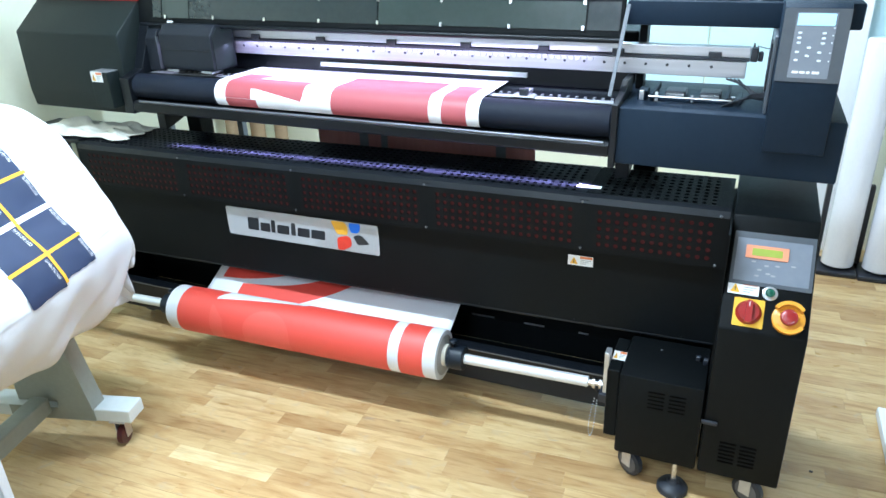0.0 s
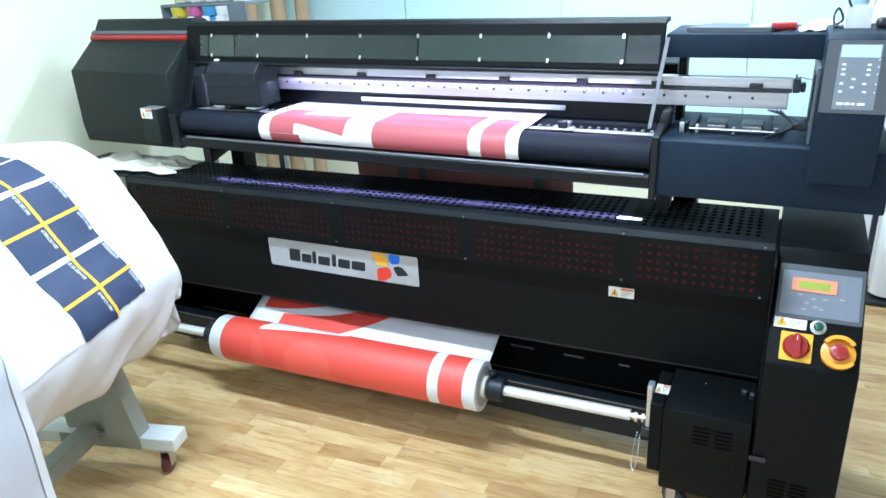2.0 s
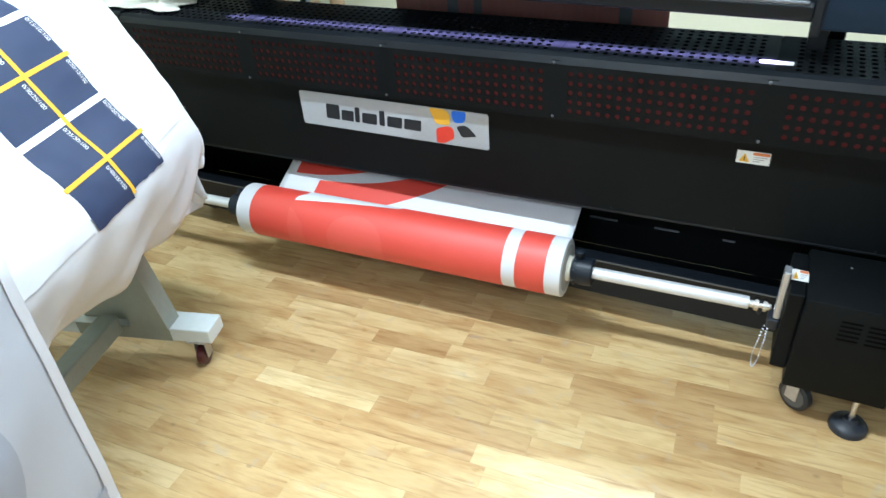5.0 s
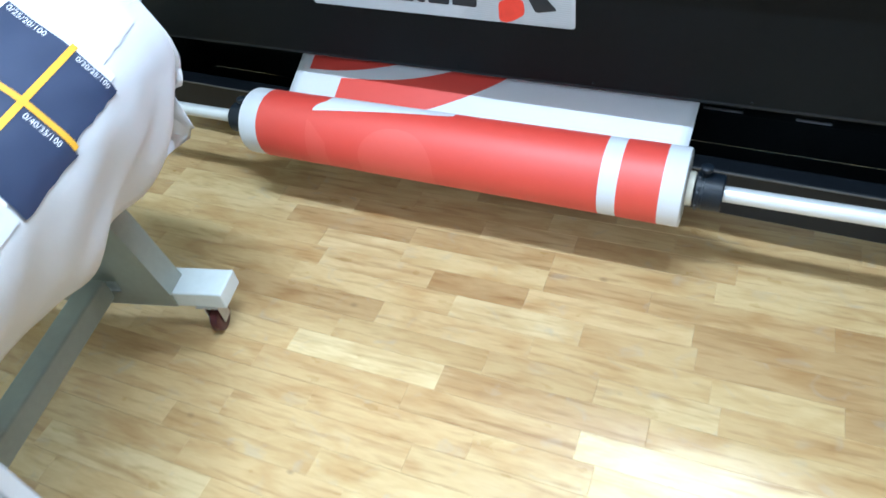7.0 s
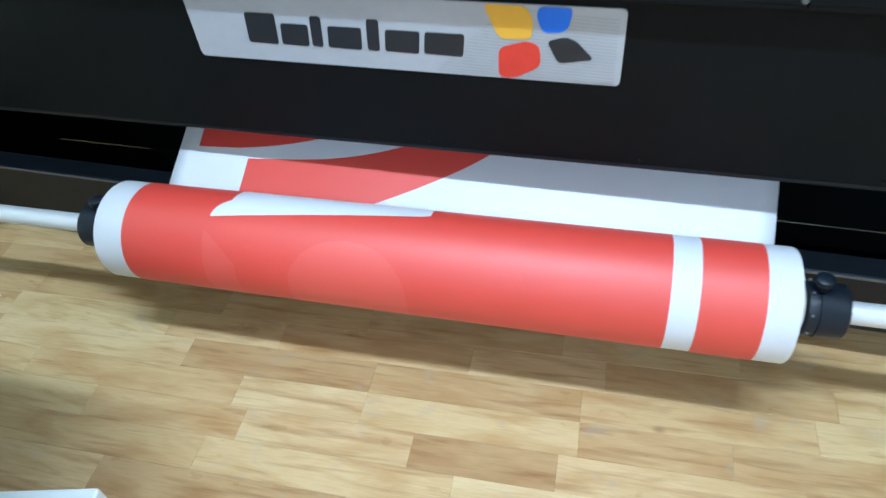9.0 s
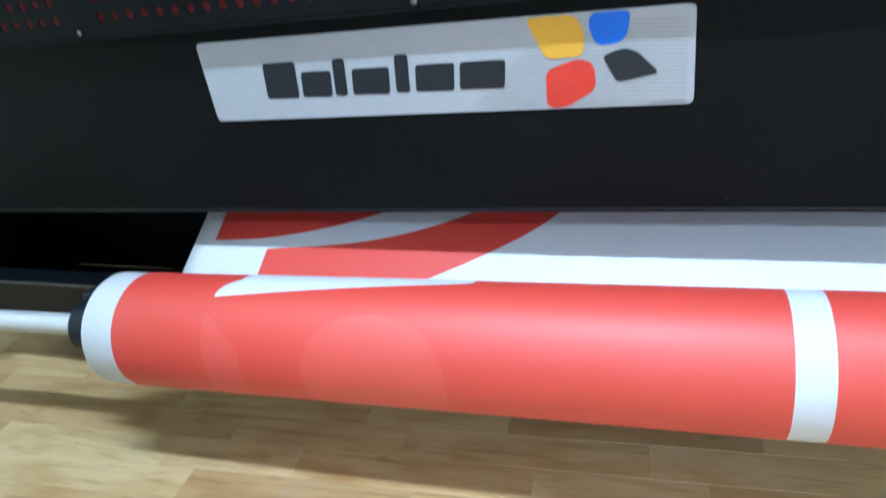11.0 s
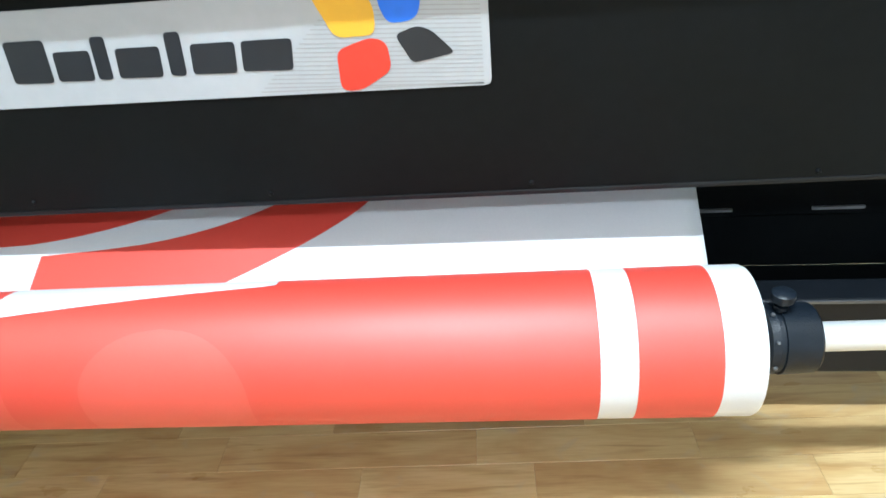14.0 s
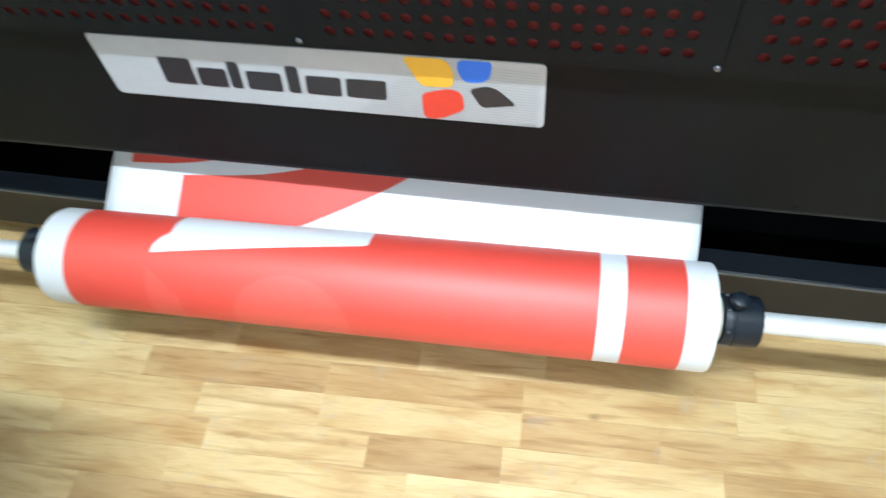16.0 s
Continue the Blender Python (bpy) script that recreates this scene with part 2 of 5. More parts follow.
SMOKE2 = mat("green_tinted_window", (0.030, 0.042, 0.039), (0.026, 0.037, 0.034), 0.12, spec=0.6)
GUARD = mat("orange_yellow_guard", (0.80, 0.36, 0.03), (0.74, 0.32, 0.03), 0.35)
YPLATE = mat("yellow_switch_plate", (0.80, 0.47, 0.03), (0.74, 0.43, 0.03), 0.4)
SRED = mat("red_switch_plastic", (0.32, 0.018, 0.018), (0.27, 0.015, 0.015), 0.3)
GREEN = mat("green_lamp_lens", (0.01, 0.10, 0.06), None, 0.25)
LABELW = mat("white_label", (0.78, 0.78, 0.78), (0.74, 0.74, 0.74), 0.45)
LABELO = mat("label_orange", (0.70, 0.20, 0.07), None, 0.45)
LABELG = mat("label_grey_ink", (0.35, 0.35, 0.36), None, 0.5)
RACK = mat("grey_rack_metal", (0.12, 0.14, 0.16), (0.15, 0.17, 0.19), 0.45)
INKY = mat("yellow_ink", (0.70, 0.55, 0.05), None, 0.3)
INKM = mat("magenta_ink", (0.55, 0.12, 0.28), None, 0.3)
INKC = mat("cyan_ink", (0.08, 0.30, 0.55), None, 0.3)
CLEAR = mat("milky_bottle", (0.72, 0.74, 0.74), None, 0.35)
WRAP = mat("wrapped_white_roll", (0.78, 0.79, 0.83), (0.72, 0.73, 0.78), 0.25, coat=0.4, bump=0.3, bump_scale=14, stretch=(4, 4, 1))
CREAM = mat("cream_rag", (0.84, 0.82, 0.72), (0.77, 0.75, 0.64), 0.9, bump=0.6, bump_scale=300)
GREYBLUE = mat("pale_blue_sheet", (0.42, 0.60, 0.75), None, 0.4)


# ---- building helpers ----
BASE = {}


def thing(name, at, label, category, group="", kind="", turn=(0, 0, 0)):
    ob = new(name)
    ob.empty_display_size = 0.05
    ob.matrix_world = pose(*at, *turn)
    BASE[ob] = Vector(at)
    return tagged(ob, label, category, group, kind)


def part(name, bm, material, parent=None, label="", smooth=False):
    """One bmesh, built in the room's metres, as one mesh under a thing or part."""
    me = bpy.data.meshes.new(name)
    off = BASE.get(parent, Vector((0, 0, 0)))
    bmesh.ops.translate(bm, verts=bm.verts, vec=-off)
    bmesh.ops.recalc_face_normals(bm, faces=bm.faces)
    bm.to_mesh(me)
    bm.free()
    for m in (material if isinstance(material, (list, tuple)) else [material]):
        me.materials.append(m)
    if smooth:
        for p in me.polygons:
            p.use_smooth = True
        me.set_sharp_from_angle(angle=radians(40))
    ob = new(name, me)
    if parent:
        ob.parent = parent
    BASE[ob] = off
    return tagged(ob, label)


def add_box(bm, lo, hi, bevel=0.0, seg=2):
    g = bmesh.ops.create_cube(bm, size=1)
    vs = g["verts"]
    lo, hi = Vector(lo), Vector(hi)
    for v in vs:
        v.co = Vector([lo[i] + (v.co[i] + 0.5) * (hi[i] - lo[i]) for i in range(3)])
    if bevel:
        es = list({e for v in vs for e in v.link_edges})
        bmesh.ops.bevel(bm, geom=es, offset=bevel, segments=seg, affect="EDGES", profile=0.5)
    return bm


def box(lo, hi, bevel=0.0, seg=2):
    return add_box(bmesh.new(), lo, hi, bevel, seg)


def boxes(*pairs, bevel=0.0):
    bm = bmesh.new()
    for lo, hi in pairs:
        add_box(bm, lo, hi, bevel, 1)
    return bm


def add_lathe(bm, axis_from, axis_to, profile, n=32):
    """A turned body: profile rows of (place along the axis in metres, radius)."""
    a, b = Vector(axis_from), Vector(axis_to)
    d = (b - a).normalized()
    q = d.to_track_quat("Z", "Y")
    rings = []
    for h, r in profile:
        rings.append([bm.verts.new(a + d * h + q @ Vector((r * math.cos(2 * math.pi * k / n), r * math.sin(2 * math.pi * k / n), 0))) for k in range(n)])
    for r0, r1 in zip(rings, rings[1:]):
        for k in range(n):
            bm.faces.new((r0[k], r0[(k + 1) % n], r1[(k + 1) % n], r1[k]))
    bm.faces.new(rings[0][::-1])
    bm.faces.new(rings[-1])
    return bm


def rod(a, b, r, n=20, edge=0.002):
    h = (Vector(b) - Vector(a)).length
    e = min(edge, r * 0.5, h * 0.3)
    return add_lathe(bmesh.new(), a, b, [(0, r - e), (e, r), (h - e, r), (h, r - e)], n)


def prism_x(profile, x0, x1, bevel=0.0):
    """A (y, z) outline drawn out from x0 to x1."""
    bm = bmesh.new()
    f = bm.faces.new([bm.verts.new((x0, y, z)) for y, z in profile])
    g = bmesh.ops.extrude_face_region(bm, geom=[f])
    bmesh.ops.translate(bm, verts=[v for v in g["geom"] if isinstance(v, bmesh.types.BMVert)], vec=(x1 - x0, 0, 0))
    if bevel:
        bmesh.ops.bevel(bm, geom=list(bm.edges), offset=bevel, segments=2, affect="EDGES", profile=0.5)
    return bm


def wire(points, r, n=8):
    """A round wire along points."""
    bm = bmesh.new()
    pts = [Vector(p) for p in points]
    rings = []
    for i, p in enumerate(pts):
        d = (pts[min(i + 1, len(pts) - 1)] - pts[max(i - 1, 0)]).normalized()
        q = d.to_track_quat("Z", "Y")
        rings.append([bm.verts.new(p + q @ Vector((r * math.cos(2 * math.pi * k / n), r * math.sin(2 * math.pi * k / n), 0))) for k in range(n)])
    for r0, r1 in zip(rings, rings[1:]):
        for k in range(n):
            bm.faces.new((r0[k], r0[(k + 1) % n], r1[(k + 1) % n], r1[k]))
    bm.faces.new(rings[0][::-1])
    bm.faces.new(rings[-1])
    return bm


def curve_points(pts, steps=8):
    """A smooth run through points."""
    p = [Vector(a) for a in pts]
    p = [p[0] * 2 - p[1]] + p + [p[-1] * 2 - p[-2]]
    out = []
    for i in range(1, len(p) - 2):
        for k in range(steps):
            t = k / steps
            a, b, c, d = p[i - 1:i + 3]
            out.append(0.5 * ((2 * b) + (c - a) * t + (2 * a - 5 * b + 4 * c - d) * t * t + (3 * b - 3 * c + d - a) * t ** 3))
    out.append(p[-2])
    return out


def plate(corners, thick, normal, round_by=0.0):
    """A flat plate with given outline in space and thickness along normal; corners rounded."""
    pts = [Vector(c) for c in corners]
    if round_by:
        out = []
        for i, p in enumerate(pts):
            a, b = pts[i - 1] - p, pts[(i + 1) % len(pts)] - p
            ra, rb = min(round_by, a.length * 0.45), min(round_by, b.length * 0.45)
            pa, pb = p + a.normalized() * ra, p + b.normalized() * rb
            for k in range(5):
                t = k / 4
                out.append(pa * (1 - t) ** 2 + p * 2 * t * (1 - t) + pb * t * t)
        pts = out
    bm = bmesh.new()
    f = bm.faces.new([bm.verts.new(p) for p in pts])
    g = bmesh.ops.extrude_face_region(bm, geom=[f])
    bmesh.ops.translate(bm, verts=[v for v in g["geom"] if isinstance(v, bmesh.types.BMVert)], vec=Vector(normal) * thick)
    return bm


def perforated(origin, ux, uy, cols, rows, pitch, hole, rim_x, rim_y, depth):
    """A sheet with a grid of eight-sided holes and plain rims; ux and uy span it, depth runs behind it."""
    bm = bmesh.new()
    o, ux, uy = Vector(origin), Vector(ux), Vector(uy)
    nz = ux.cross(uy)

    def at(x, y, z=0.0):
        return bm.verts.new(o + ux * x + uy * y - nz * z)
    h = pitch / 2
    for i in range(cols):
        for j in range(rows):
            cx, cy = rim_x + (i + 0.5) * pitch, rim_y + (j + 0.5) * pitch
            outer = [at(cx + a * h, cy + b * h) for a, b in ((1, 0), (1, 1), (0, 1), (-1, 1), (-1, 0), (-1, -1), (0, -1), (1, -1))]
            ang = [k * math.pi / 4 for k in range(8)]
            inner = [at(cx + hole * math.cos(t), cy + hole * math.sin(t)) for t in ang]
            deep = [at(cx + hole * math.cos(t), cy + hole * math.sin(t), depth) for t in ang]
            for k in range(8):
                m = (k + 1) % 8
                bm.faces.new((outer[k], outer[m], inner[m], inner[k]))
                bm.faces.new((inner[k], inner[m], deep[m], deep[k]))
    w, t = cols * pitch, rows * pitch
    for x0, y0, x1, y1 in ((0, 0, w + 2 * rim_x, rim_y), (0, rim_y + t, w + 2 * rim_x, t + 2 * rim_y), (0, rim_y, rim_x, rim_y + t), (rim_x + w, rim_y, w + 2 * rim_x, rim_y + t)):
        bm.faces.new((at(x0, y0), at(x1, y0), at(x1, y1), at(x0, y1)))
    return bm


def sticker(parent, o, ux, uy, w, h, mirror=False):
    """A warning label: white ground, orange head, yellow triangle and bars for its small print."""
    o, ux, uy = Vector(o), Vector(ux).normalized(), Vector(uy).normalized()
    nz = ux.cross(uy)

    def quad(x0, y0, x1, y1, lift):
        return plate([o + ux * x + uy * y + nz * lift for x, y in ((x0, y0), (x1, y0), (x1, y1), (x0, y1))], 0.0006, nz)
    lab = part("warning_label", quad(0, 0, w, h, 0.0), LABELW, parent, "white warning label with yellow triangle and orange head")
    part("orange_head", quad(w * 0.48, h * 0.72, w * 0.97, h * 0.95, 0.0007), LABELO, lab)
    tri = [o + ux * (w * a) + uy * (h * b) + nz * 0.0007 for a, b in ((0.08, 0.12), (0.40, 0.12), (0.24, 0.82))]
    part("yellow_triangle", plate(tri, 0.0005, nz, 0.002), YEL, lab)
    part("black_bolt", quad(w * 0.225, h * 0.24, w * 0.255, h * 0.56, 0.0014), INK, lab)
    for k in range(3):
        part("print_bar", quad(w * 0.5, h * (0.54 - 0.17 * k), w * (0.92 - 0.1 * k), h * (0.60 - 0.17 * k), 0.0007), LABELG, lab)
    return lab


def screw(parent, p, normal, r=0.004, m=None):
    p, nz = Vector(p), Vector(normal).normalized()
    return part("screw", add_lathe(bmesh.new(), p, p + nz * 0.003, [(0, r), (0.0015, r), (0.003, r * 0.6)], 10), m or DULL, parent)


# ---- the room ----
X0, X1, Y0, Y1, H = -1.86, 3.1, -3.4, 1.78, 2.56
floor = part("floor", box((X0 - 0.12, Y0 - 0.12, -0.12), (X1 + 0.12, Y1 + 0.12, -0.0042)), GROUT)
tagged(floor, "honey oak vinyl strip floor with pale and dark strips", "floor", kind="structure")
w = part("wall_west", box((X0 - 0.12, Y0 - 0.12, -0.0042), (X0, Y1 + 0.12, H)), WALLY)
tagged(w, "plain pale lime painted wall", "wall", kind="structure")
w = part("wall_east", box((X1, Y0 - 0.12, -0.0042), (X1 + 0.12, Y1 + 0.12, H)), WALLW)
tagged(w, "plain white painted wall", "wall", kind="structure")
w = part("wall_south", box((X0, Y0 - 0.12, -0.0042), (X1, Y0, H)), WALLW)
tagged(w, "plain white painted wall", "wall", kind="structure")
wall_north = part("wall_north", box((X0, Y1, -0.0042), (X1, Y1 + 0.12, H)), WALLY)
tagged(wall_north, "pale lime wall with light blue panels above", "wall", kind="structure")
xa = X0
for k in range(6):
    xb = min(xa + 0.905, X1)
    part("panel", box((xa + 0.004, Y1 - 0.016, 0.67), (xb - 0.004, Y1 - 0.002, H - 0.003), 0.003), WALLB, wall_north, "light blue wall panel")
    xa = xb
    if xa >= X1 - 0.01:
        break
part("post", box((1.26, Y1 - 0.07, 0.0), (1.50, Y1 - 0.018, H - 0.003), 0.004), WALLW, wall_north, "white painted post")
ceiling = part("ceiling", box((X0 - 0.12, Y0 - 0.12, H), (X1 + 0.12, Y1 + 0.12, H + 0.1)), CEIL)
tagged(ceiling, "plain white ceiling", "ceiling", kind="structure")
for tx, ty, watts in TUBES:
    lamp = thing("ceiling_light", (tx, ty, H), "white ceiling fixture with a lit tube pair", "ceiling lamp", "ceiling lights")
    part("housing", box((tx - 0.63, ty - 0.06, H - 0.035), (tx + 0.63, ty + 0.06, H - 0.001), 0.006), WALLW, lamp)
    for dy in (-0.03, 0.03):
        part("tube", rod((tx - 0.59, ty + dy, H - 0.049), (tx + 0.59, ty + dy, H - 0.049), 0.013, 12), TUBE, lamp, "lit white tube")


# ---- the heat fixing unit ----
XL, XR = -1.29, 1.062
unit = thing("heat_fixing_unit", (0, 0.15, 0), "black steel heat fixing cabinet with perforated vents and side control tower", "machine")


def shear_to_view(bm):
    """The lower edge of the front is sheared to climb, fitted to the camera's view."""
    for v in bm.verts:
        if v.co.z < 0.39:
            v.co.z += 0.013 * (v.co.x + 0.70)
    return bm


part("front_panel", shear_to_view(prism_x([(0.0, 0.366), (0.012, 0.366), (0.012, 0.372), (0.004, 0.372), (0.004, 0.642), (0.0, 0.642)], XL, XR)), BLACK, unit)
part("panel_lip", shear_to_view(box((XL, 0.0, 0.358), (XR, 0.05, 0.3655), 0.002)), BLACK2, unit)
# upper vent panels stand proud of the lower panel
PITCH = 0.0242
for c in (-1.03, -0.541, -0.052, 0.437):
    part("vent_panel", perforated((c - 0.2435, -0.024, 0.638), (1, 0, 0), (0, 0, 1), 18, 5, PITCH, 0.0068, 0.0257, 0.0105, 0.0015), BLACK, unit)
    part("vent_lip", box((c - 0.2435, -0.0235, 0.632), (c + 0.2435, 0.0, 0.6375)), BLACK, unit)
part("vent_panel", perforated((0.6825, -0.024, 0.638), (1, 0, 0), (0, 0, 1), 13, 5, PITCH, 0.0068, 0.0324, 0.0105, 0.0015), BLACK, unit)
part("vent_lip", box((0.6825, -0.0235, 0.632), (XR, 0.0, 0.6375)), BLACK, unit)
for x in (-0.79, -0.301, 0.188, 0.677, 1.04):
    screw(unit, (x, -0.0242, 0.784), (0, -1, 0))
    screw(unit, (x, -0.0242, 0.643), (0, -1, 0))
for x in (-0.585, -0.273, 0.040, 0.352, 0.664, 0.976):
    screw(unit, (x, -0.0004, 0.384 + 0.008 * x), (0, -1, 0), 0.003, BLACK)
part("top_edge", prism_x([(-0.025, 0.780), (-0.018, 0.797), (-0.004, 0.8035), (-0.004, 0.799), (-0.014, 0.792), (-0.0205, 0.780)], XL, XR), BLACK2, unit, "satin black folded edge")
for c in (-1.03, -0.541, -0.052, 0.437):
    part("top_vent", perforated((c - 0.2435, -0.004, 0.8035), (1, 0, 0), (0, 1, 0.03), 18, 9, PITCH, 0.0072, 0.0257, 0.004, 0.0015), BLACK2, unit)
part("top_vent", perforated((0.6825, -0.004, 0.8035), (1, 0, 0), (0, 1, 0.03), 13, 9, PITCH, 0.0072, 0.0324, 0.004, 0.0015), BLACK, unit)
part("back_panel", box((XL, 0.2145, 0.11), (XR, 0.226, 0.806), 0.002), BLACK, unit)
for x in (-1.2735, -0.7855, -0.2965, 0.1925, 0.6815):
    part("seam_strip", box((x - 0.012, -0.022, 0.64), (x + 0.012, -0.016, 0.79)), BLACK, unit)
    part("seam_strip", box((x - 0.012, 0.0, 0.793), (x + 0.012, 0.21, 0.797)), BLACK, unit)
part("side_panel", box((XL - 0.012, -0.02, 0.10), (XL - 0.001, 0.226, 0.80), 0.002), BLACK, unit)
# Unseen baffle added to keep the bar lamp off the paper web.
part("inner_tray", box((XL + 0.02, 0.012, 0.405), (XR - 0.02, 0.205, 0.412), 0.001), BLACK, unit)
# Black filler box added so the gap beside the tower stays dark.
part("end_seal", box((1.0585, 0.03, 0.10), (1.0725, 0.20, 0.785), 0.001), BLACK, unit)
# Red panel close behind the vents; a faint glow is added to its colour.
part("heater", box((XL + 0.03, -0.013, 0.643), (XR - 0.03, -0.007, 0.775), 0.001), VENTRED, unit, "dull red backing panel behind the vents with a faint added glow")
part("inner_tray", box((XL + 0.01, 0.13, 0.36), (XR - 0.01, 0.214, 0.372), 0.002), BLACK, unit)
part("lower_beam", box((XL, -0.002, 0.088), (0.84, 0.045, 0.208), 0.004), BLACK2, unit)
# Grey strip stands for the highlight along the beam's top edge.
part("beam_edge", box((XL, -0.0045, 0.2045), (0.838, -0.0022, 0.2085)), DULL, unit, "thin grey strip for the highlight along the beam")
part("inner_wall", box((XL + 0.01, 0.20, 0.21), (0.84, 0.2135, 0.355), 0.002), BLACK, unit)
# Bright strips on the inner wall stand for light coming through slots.
for x0, x1 in ((0.247, 0.333), (0.444, 0.516), (0.637, 0.671)):
    part("slot_strip", box((x0, 0.196, 0.220), (x1, 0.1998, 0.2245)), ZINC, unit, "thin bright strip for light through a slot")
part("belly_tray", box((XL, 0.05, 0.10), (0.84, 0.2135, 0.112), 0.002), BLACK, unit)
# brand sign, drawn as plain shapes
NY = (0, -1, 0)


def on_front(pts, lift):
    return [(x, -lift, z) for x, z in pts]


sign = part("sign", plate(on_front([(-0.628, 0.504), (0.0, 0.504), (0.0, 0.612), (-0.628, 0.612)], 0.0005), 0.0018, NY, 0.008), SIGN, unit, "silver sign plate with dark bars and four coloured patches")


bm = bmesh.new()
for k in range(22):
    z = 0.508 + 0.0046 * k
    x = -0.258 + (z - 0.504) * 1.05
    lo, hi = min(z, 0.608), min(z - 0.008, 0.608)
    bm.faces.new([bm.verts.new(p) for p in on_front([(x, lo), (-0.008, max(hi, 0.506)), (-0.008, max(hi, 0.506) + 0.0013), (x, lo + 0.0013)], 0.0026)])
tagged(part("hatching", bm, SIGN2, sign), kind="stuff")


def on_plate(name, pts, m, r=0.004):
    return part(name, plate(on_front(pts, 0.0027), 0.0004, NY, r), m, sign)


for x0, x1, tall in ((-0.538, -0.490, 1), (-0.484, -0.441, 0), (-0.436, -0.419, 1), (-0.411, -0.360, 0), (-0.351, -0.333, 1), (-0.325, -0.275, 0), (-0.268, -0.212, 0)):
    z1 = 0.580 if tall else 0.566
    on_plate("dark_bar", [(x0, 0.533), (x1, 0.532), (x1 + 0.004, z1), (x0 + 0.004, z1)], INK, 0.005)
on_plate("yellow_patch", [(-0.182, 0.6105), (-0.161, 0.563), (-0.118, 0.564), (-0.116, 0.592), (-0.126, 0.6105)], YEL, 0.010)
on_plate("blue_patch", [(-0.109, 0.6105), (-0.066, 0.6105), (-0.070, 0.584), (-0.080, 0.576), (-0.104, 0.575), (-0.112, 0.596)], BLU, 0.008)
on_plate("red_patch", [(-0.163, 0.5055), (-0.140, 0.5055), (-0.105, 0.526), (-0.107, 0.556), (-0.124, 0.562), (-0.162, 0.550)], RED, 0.010)
on_plate("black_patch", [(-0.098, 0.563), (-0.074, 0.571), (-0.060, 0.566), (-0.036, 0.541), (-0.082, 0.532)], INK, 0.007)
sticker(unit, (0.637, -0.0006, 0.574), (1, 0, 0), (0, 0, 1), 0.074, 0.032)
part("top_label", plate([(0.645, 0.030, 0.8062), (0.715, 0.030, 0.8062), (0.715, 0.050, 0.8070), (0.645, 0.050, 0.8070)], 0.0008, (0, 0, 1)), LABELW, unit, "small white label")
# control tower
TX0, TX1 = 1.069, 1.27
tower = part("control_tower", prism_x([(-0.215, 0.106), (-0.215, 0.565), (-0.052, 0.752), (-0.035, 0.80), (0.27, 0.812), (0.27, 0.106)], TX0, TX1, 0.006), BLACK, unit, smooth=True)
SL = Vector((0, -0.052 + 0.215, 0.752 - 0.565)).normalized()
SN = Vector((0, -SL.z, SL.y))


def on_slope(x, s, lift=0.0):
    return Vector((x, -0.215, 0.565)) + Vector((1, 0, 0)) * 0 + SL * s + SN * lift


def slope_plate(name, x0, s0, x1, s1, lift, thick, m, parent, label="", r=0.003):
    return part(name, plate([on_slope(x, s, lift) for x, s in ((x0, s0), (x1, s0), (x1, s1), (x0, s1))], thick, SN, r), m, parent, label)


pan = slope_plate("control_panel", TX0 + 0.010, 0.118, TX1 - 0.004, 0.262, 0.0005, 0.003, SLATE, unit, "grey foil control panel with small display")
slope_plate("foil", TX0 + 0.018, 0.128, TX1 - 0.012, 0.240, 0.0036, 0.0006, PANEL, pan)
fr = slope_plate("display_frame", 1.109, 0.188, 1.207, 0.222, 0.0043, 0.003, PEACH, pan, "orange display frame")
slope_plate("display", 1.124, 0.195, 1.193, 0.214, 0.0074, 0.0006, LCDG, fr, "green lit display")
for x, s in ((1.125, 0.178), (1.155, 0.170), (1.180, 0.172), (1.215, 0.176), (1.14, 0.158), (1.16, 0.150), (1.135, 0.142), (1.172, 0.146)):
    slope_plate("key", x, s, x + 0.010, s + 0.004, 0.0043, 0.0006, LABELG, pan, r=0.001)
sticker(unit, on_slope(1.079, 0.092, 0.0005), (1, 0, 0), SL, 0.072, 0.034)
lampb = part("indicator_lamp", add_lathe(bmesh.new(), on_slope(1.176, 0.103), on_slope(1.176, 0.103, 0.012), [(0, 0.0175), (0.006, 0.0175), (0.008, 0.013), (0.012, 0.012)], 28), ZINC, unit, "chrome ringed green lamp", smooth=True)
part("lens", add_lathe(bmesh.new(), on_slope(1.176, 0.103, 0.011), on_slope(1.176, 0.103, 0.016), [(0, 0.0115), (0.003, 0.010), (0.005, 0.006)], 24), GREEN, lampb, smooth=True)
sw = slope_plate("main_switch", 1.098, 0.012, 1.168, 0.083, 0.0005, 0.004, YPLATE, unit, "yellow plate with red rotary switch")
c0 = on_slope(1.133, 0.048)
part("dial", add_lathe(bmesh.new(), c0 + SN * 0.004, c0 + SN * 0.02, [(0, 0.030), (0.008, 0.029), (0.012, 0.026), (0.016, 0.024)], 36), SRED, sw, smooth=True)
part("grip", plate([c0 + Vector((1, 0, 0)) * a + SL * b + SN * 0.019 for a, b in ((-0.008, -0.030), (0.008, -0.030), (0.007, 0.026), (-0.007, 0.026))], 0.014, SN, 0.006), SRED, sw)
part("pointer", plate([c0 + Vector((1, 0, 0)) * a + SL * b + SN * 0.0335 for a, b in ((-0.001, 0.010), (0.001, 0.010), (0.001, 0.021), (-0.001, 0.021))], 0.0005, SN), LABELW, sw)
c1 = on_slope(1.222, 0.046)
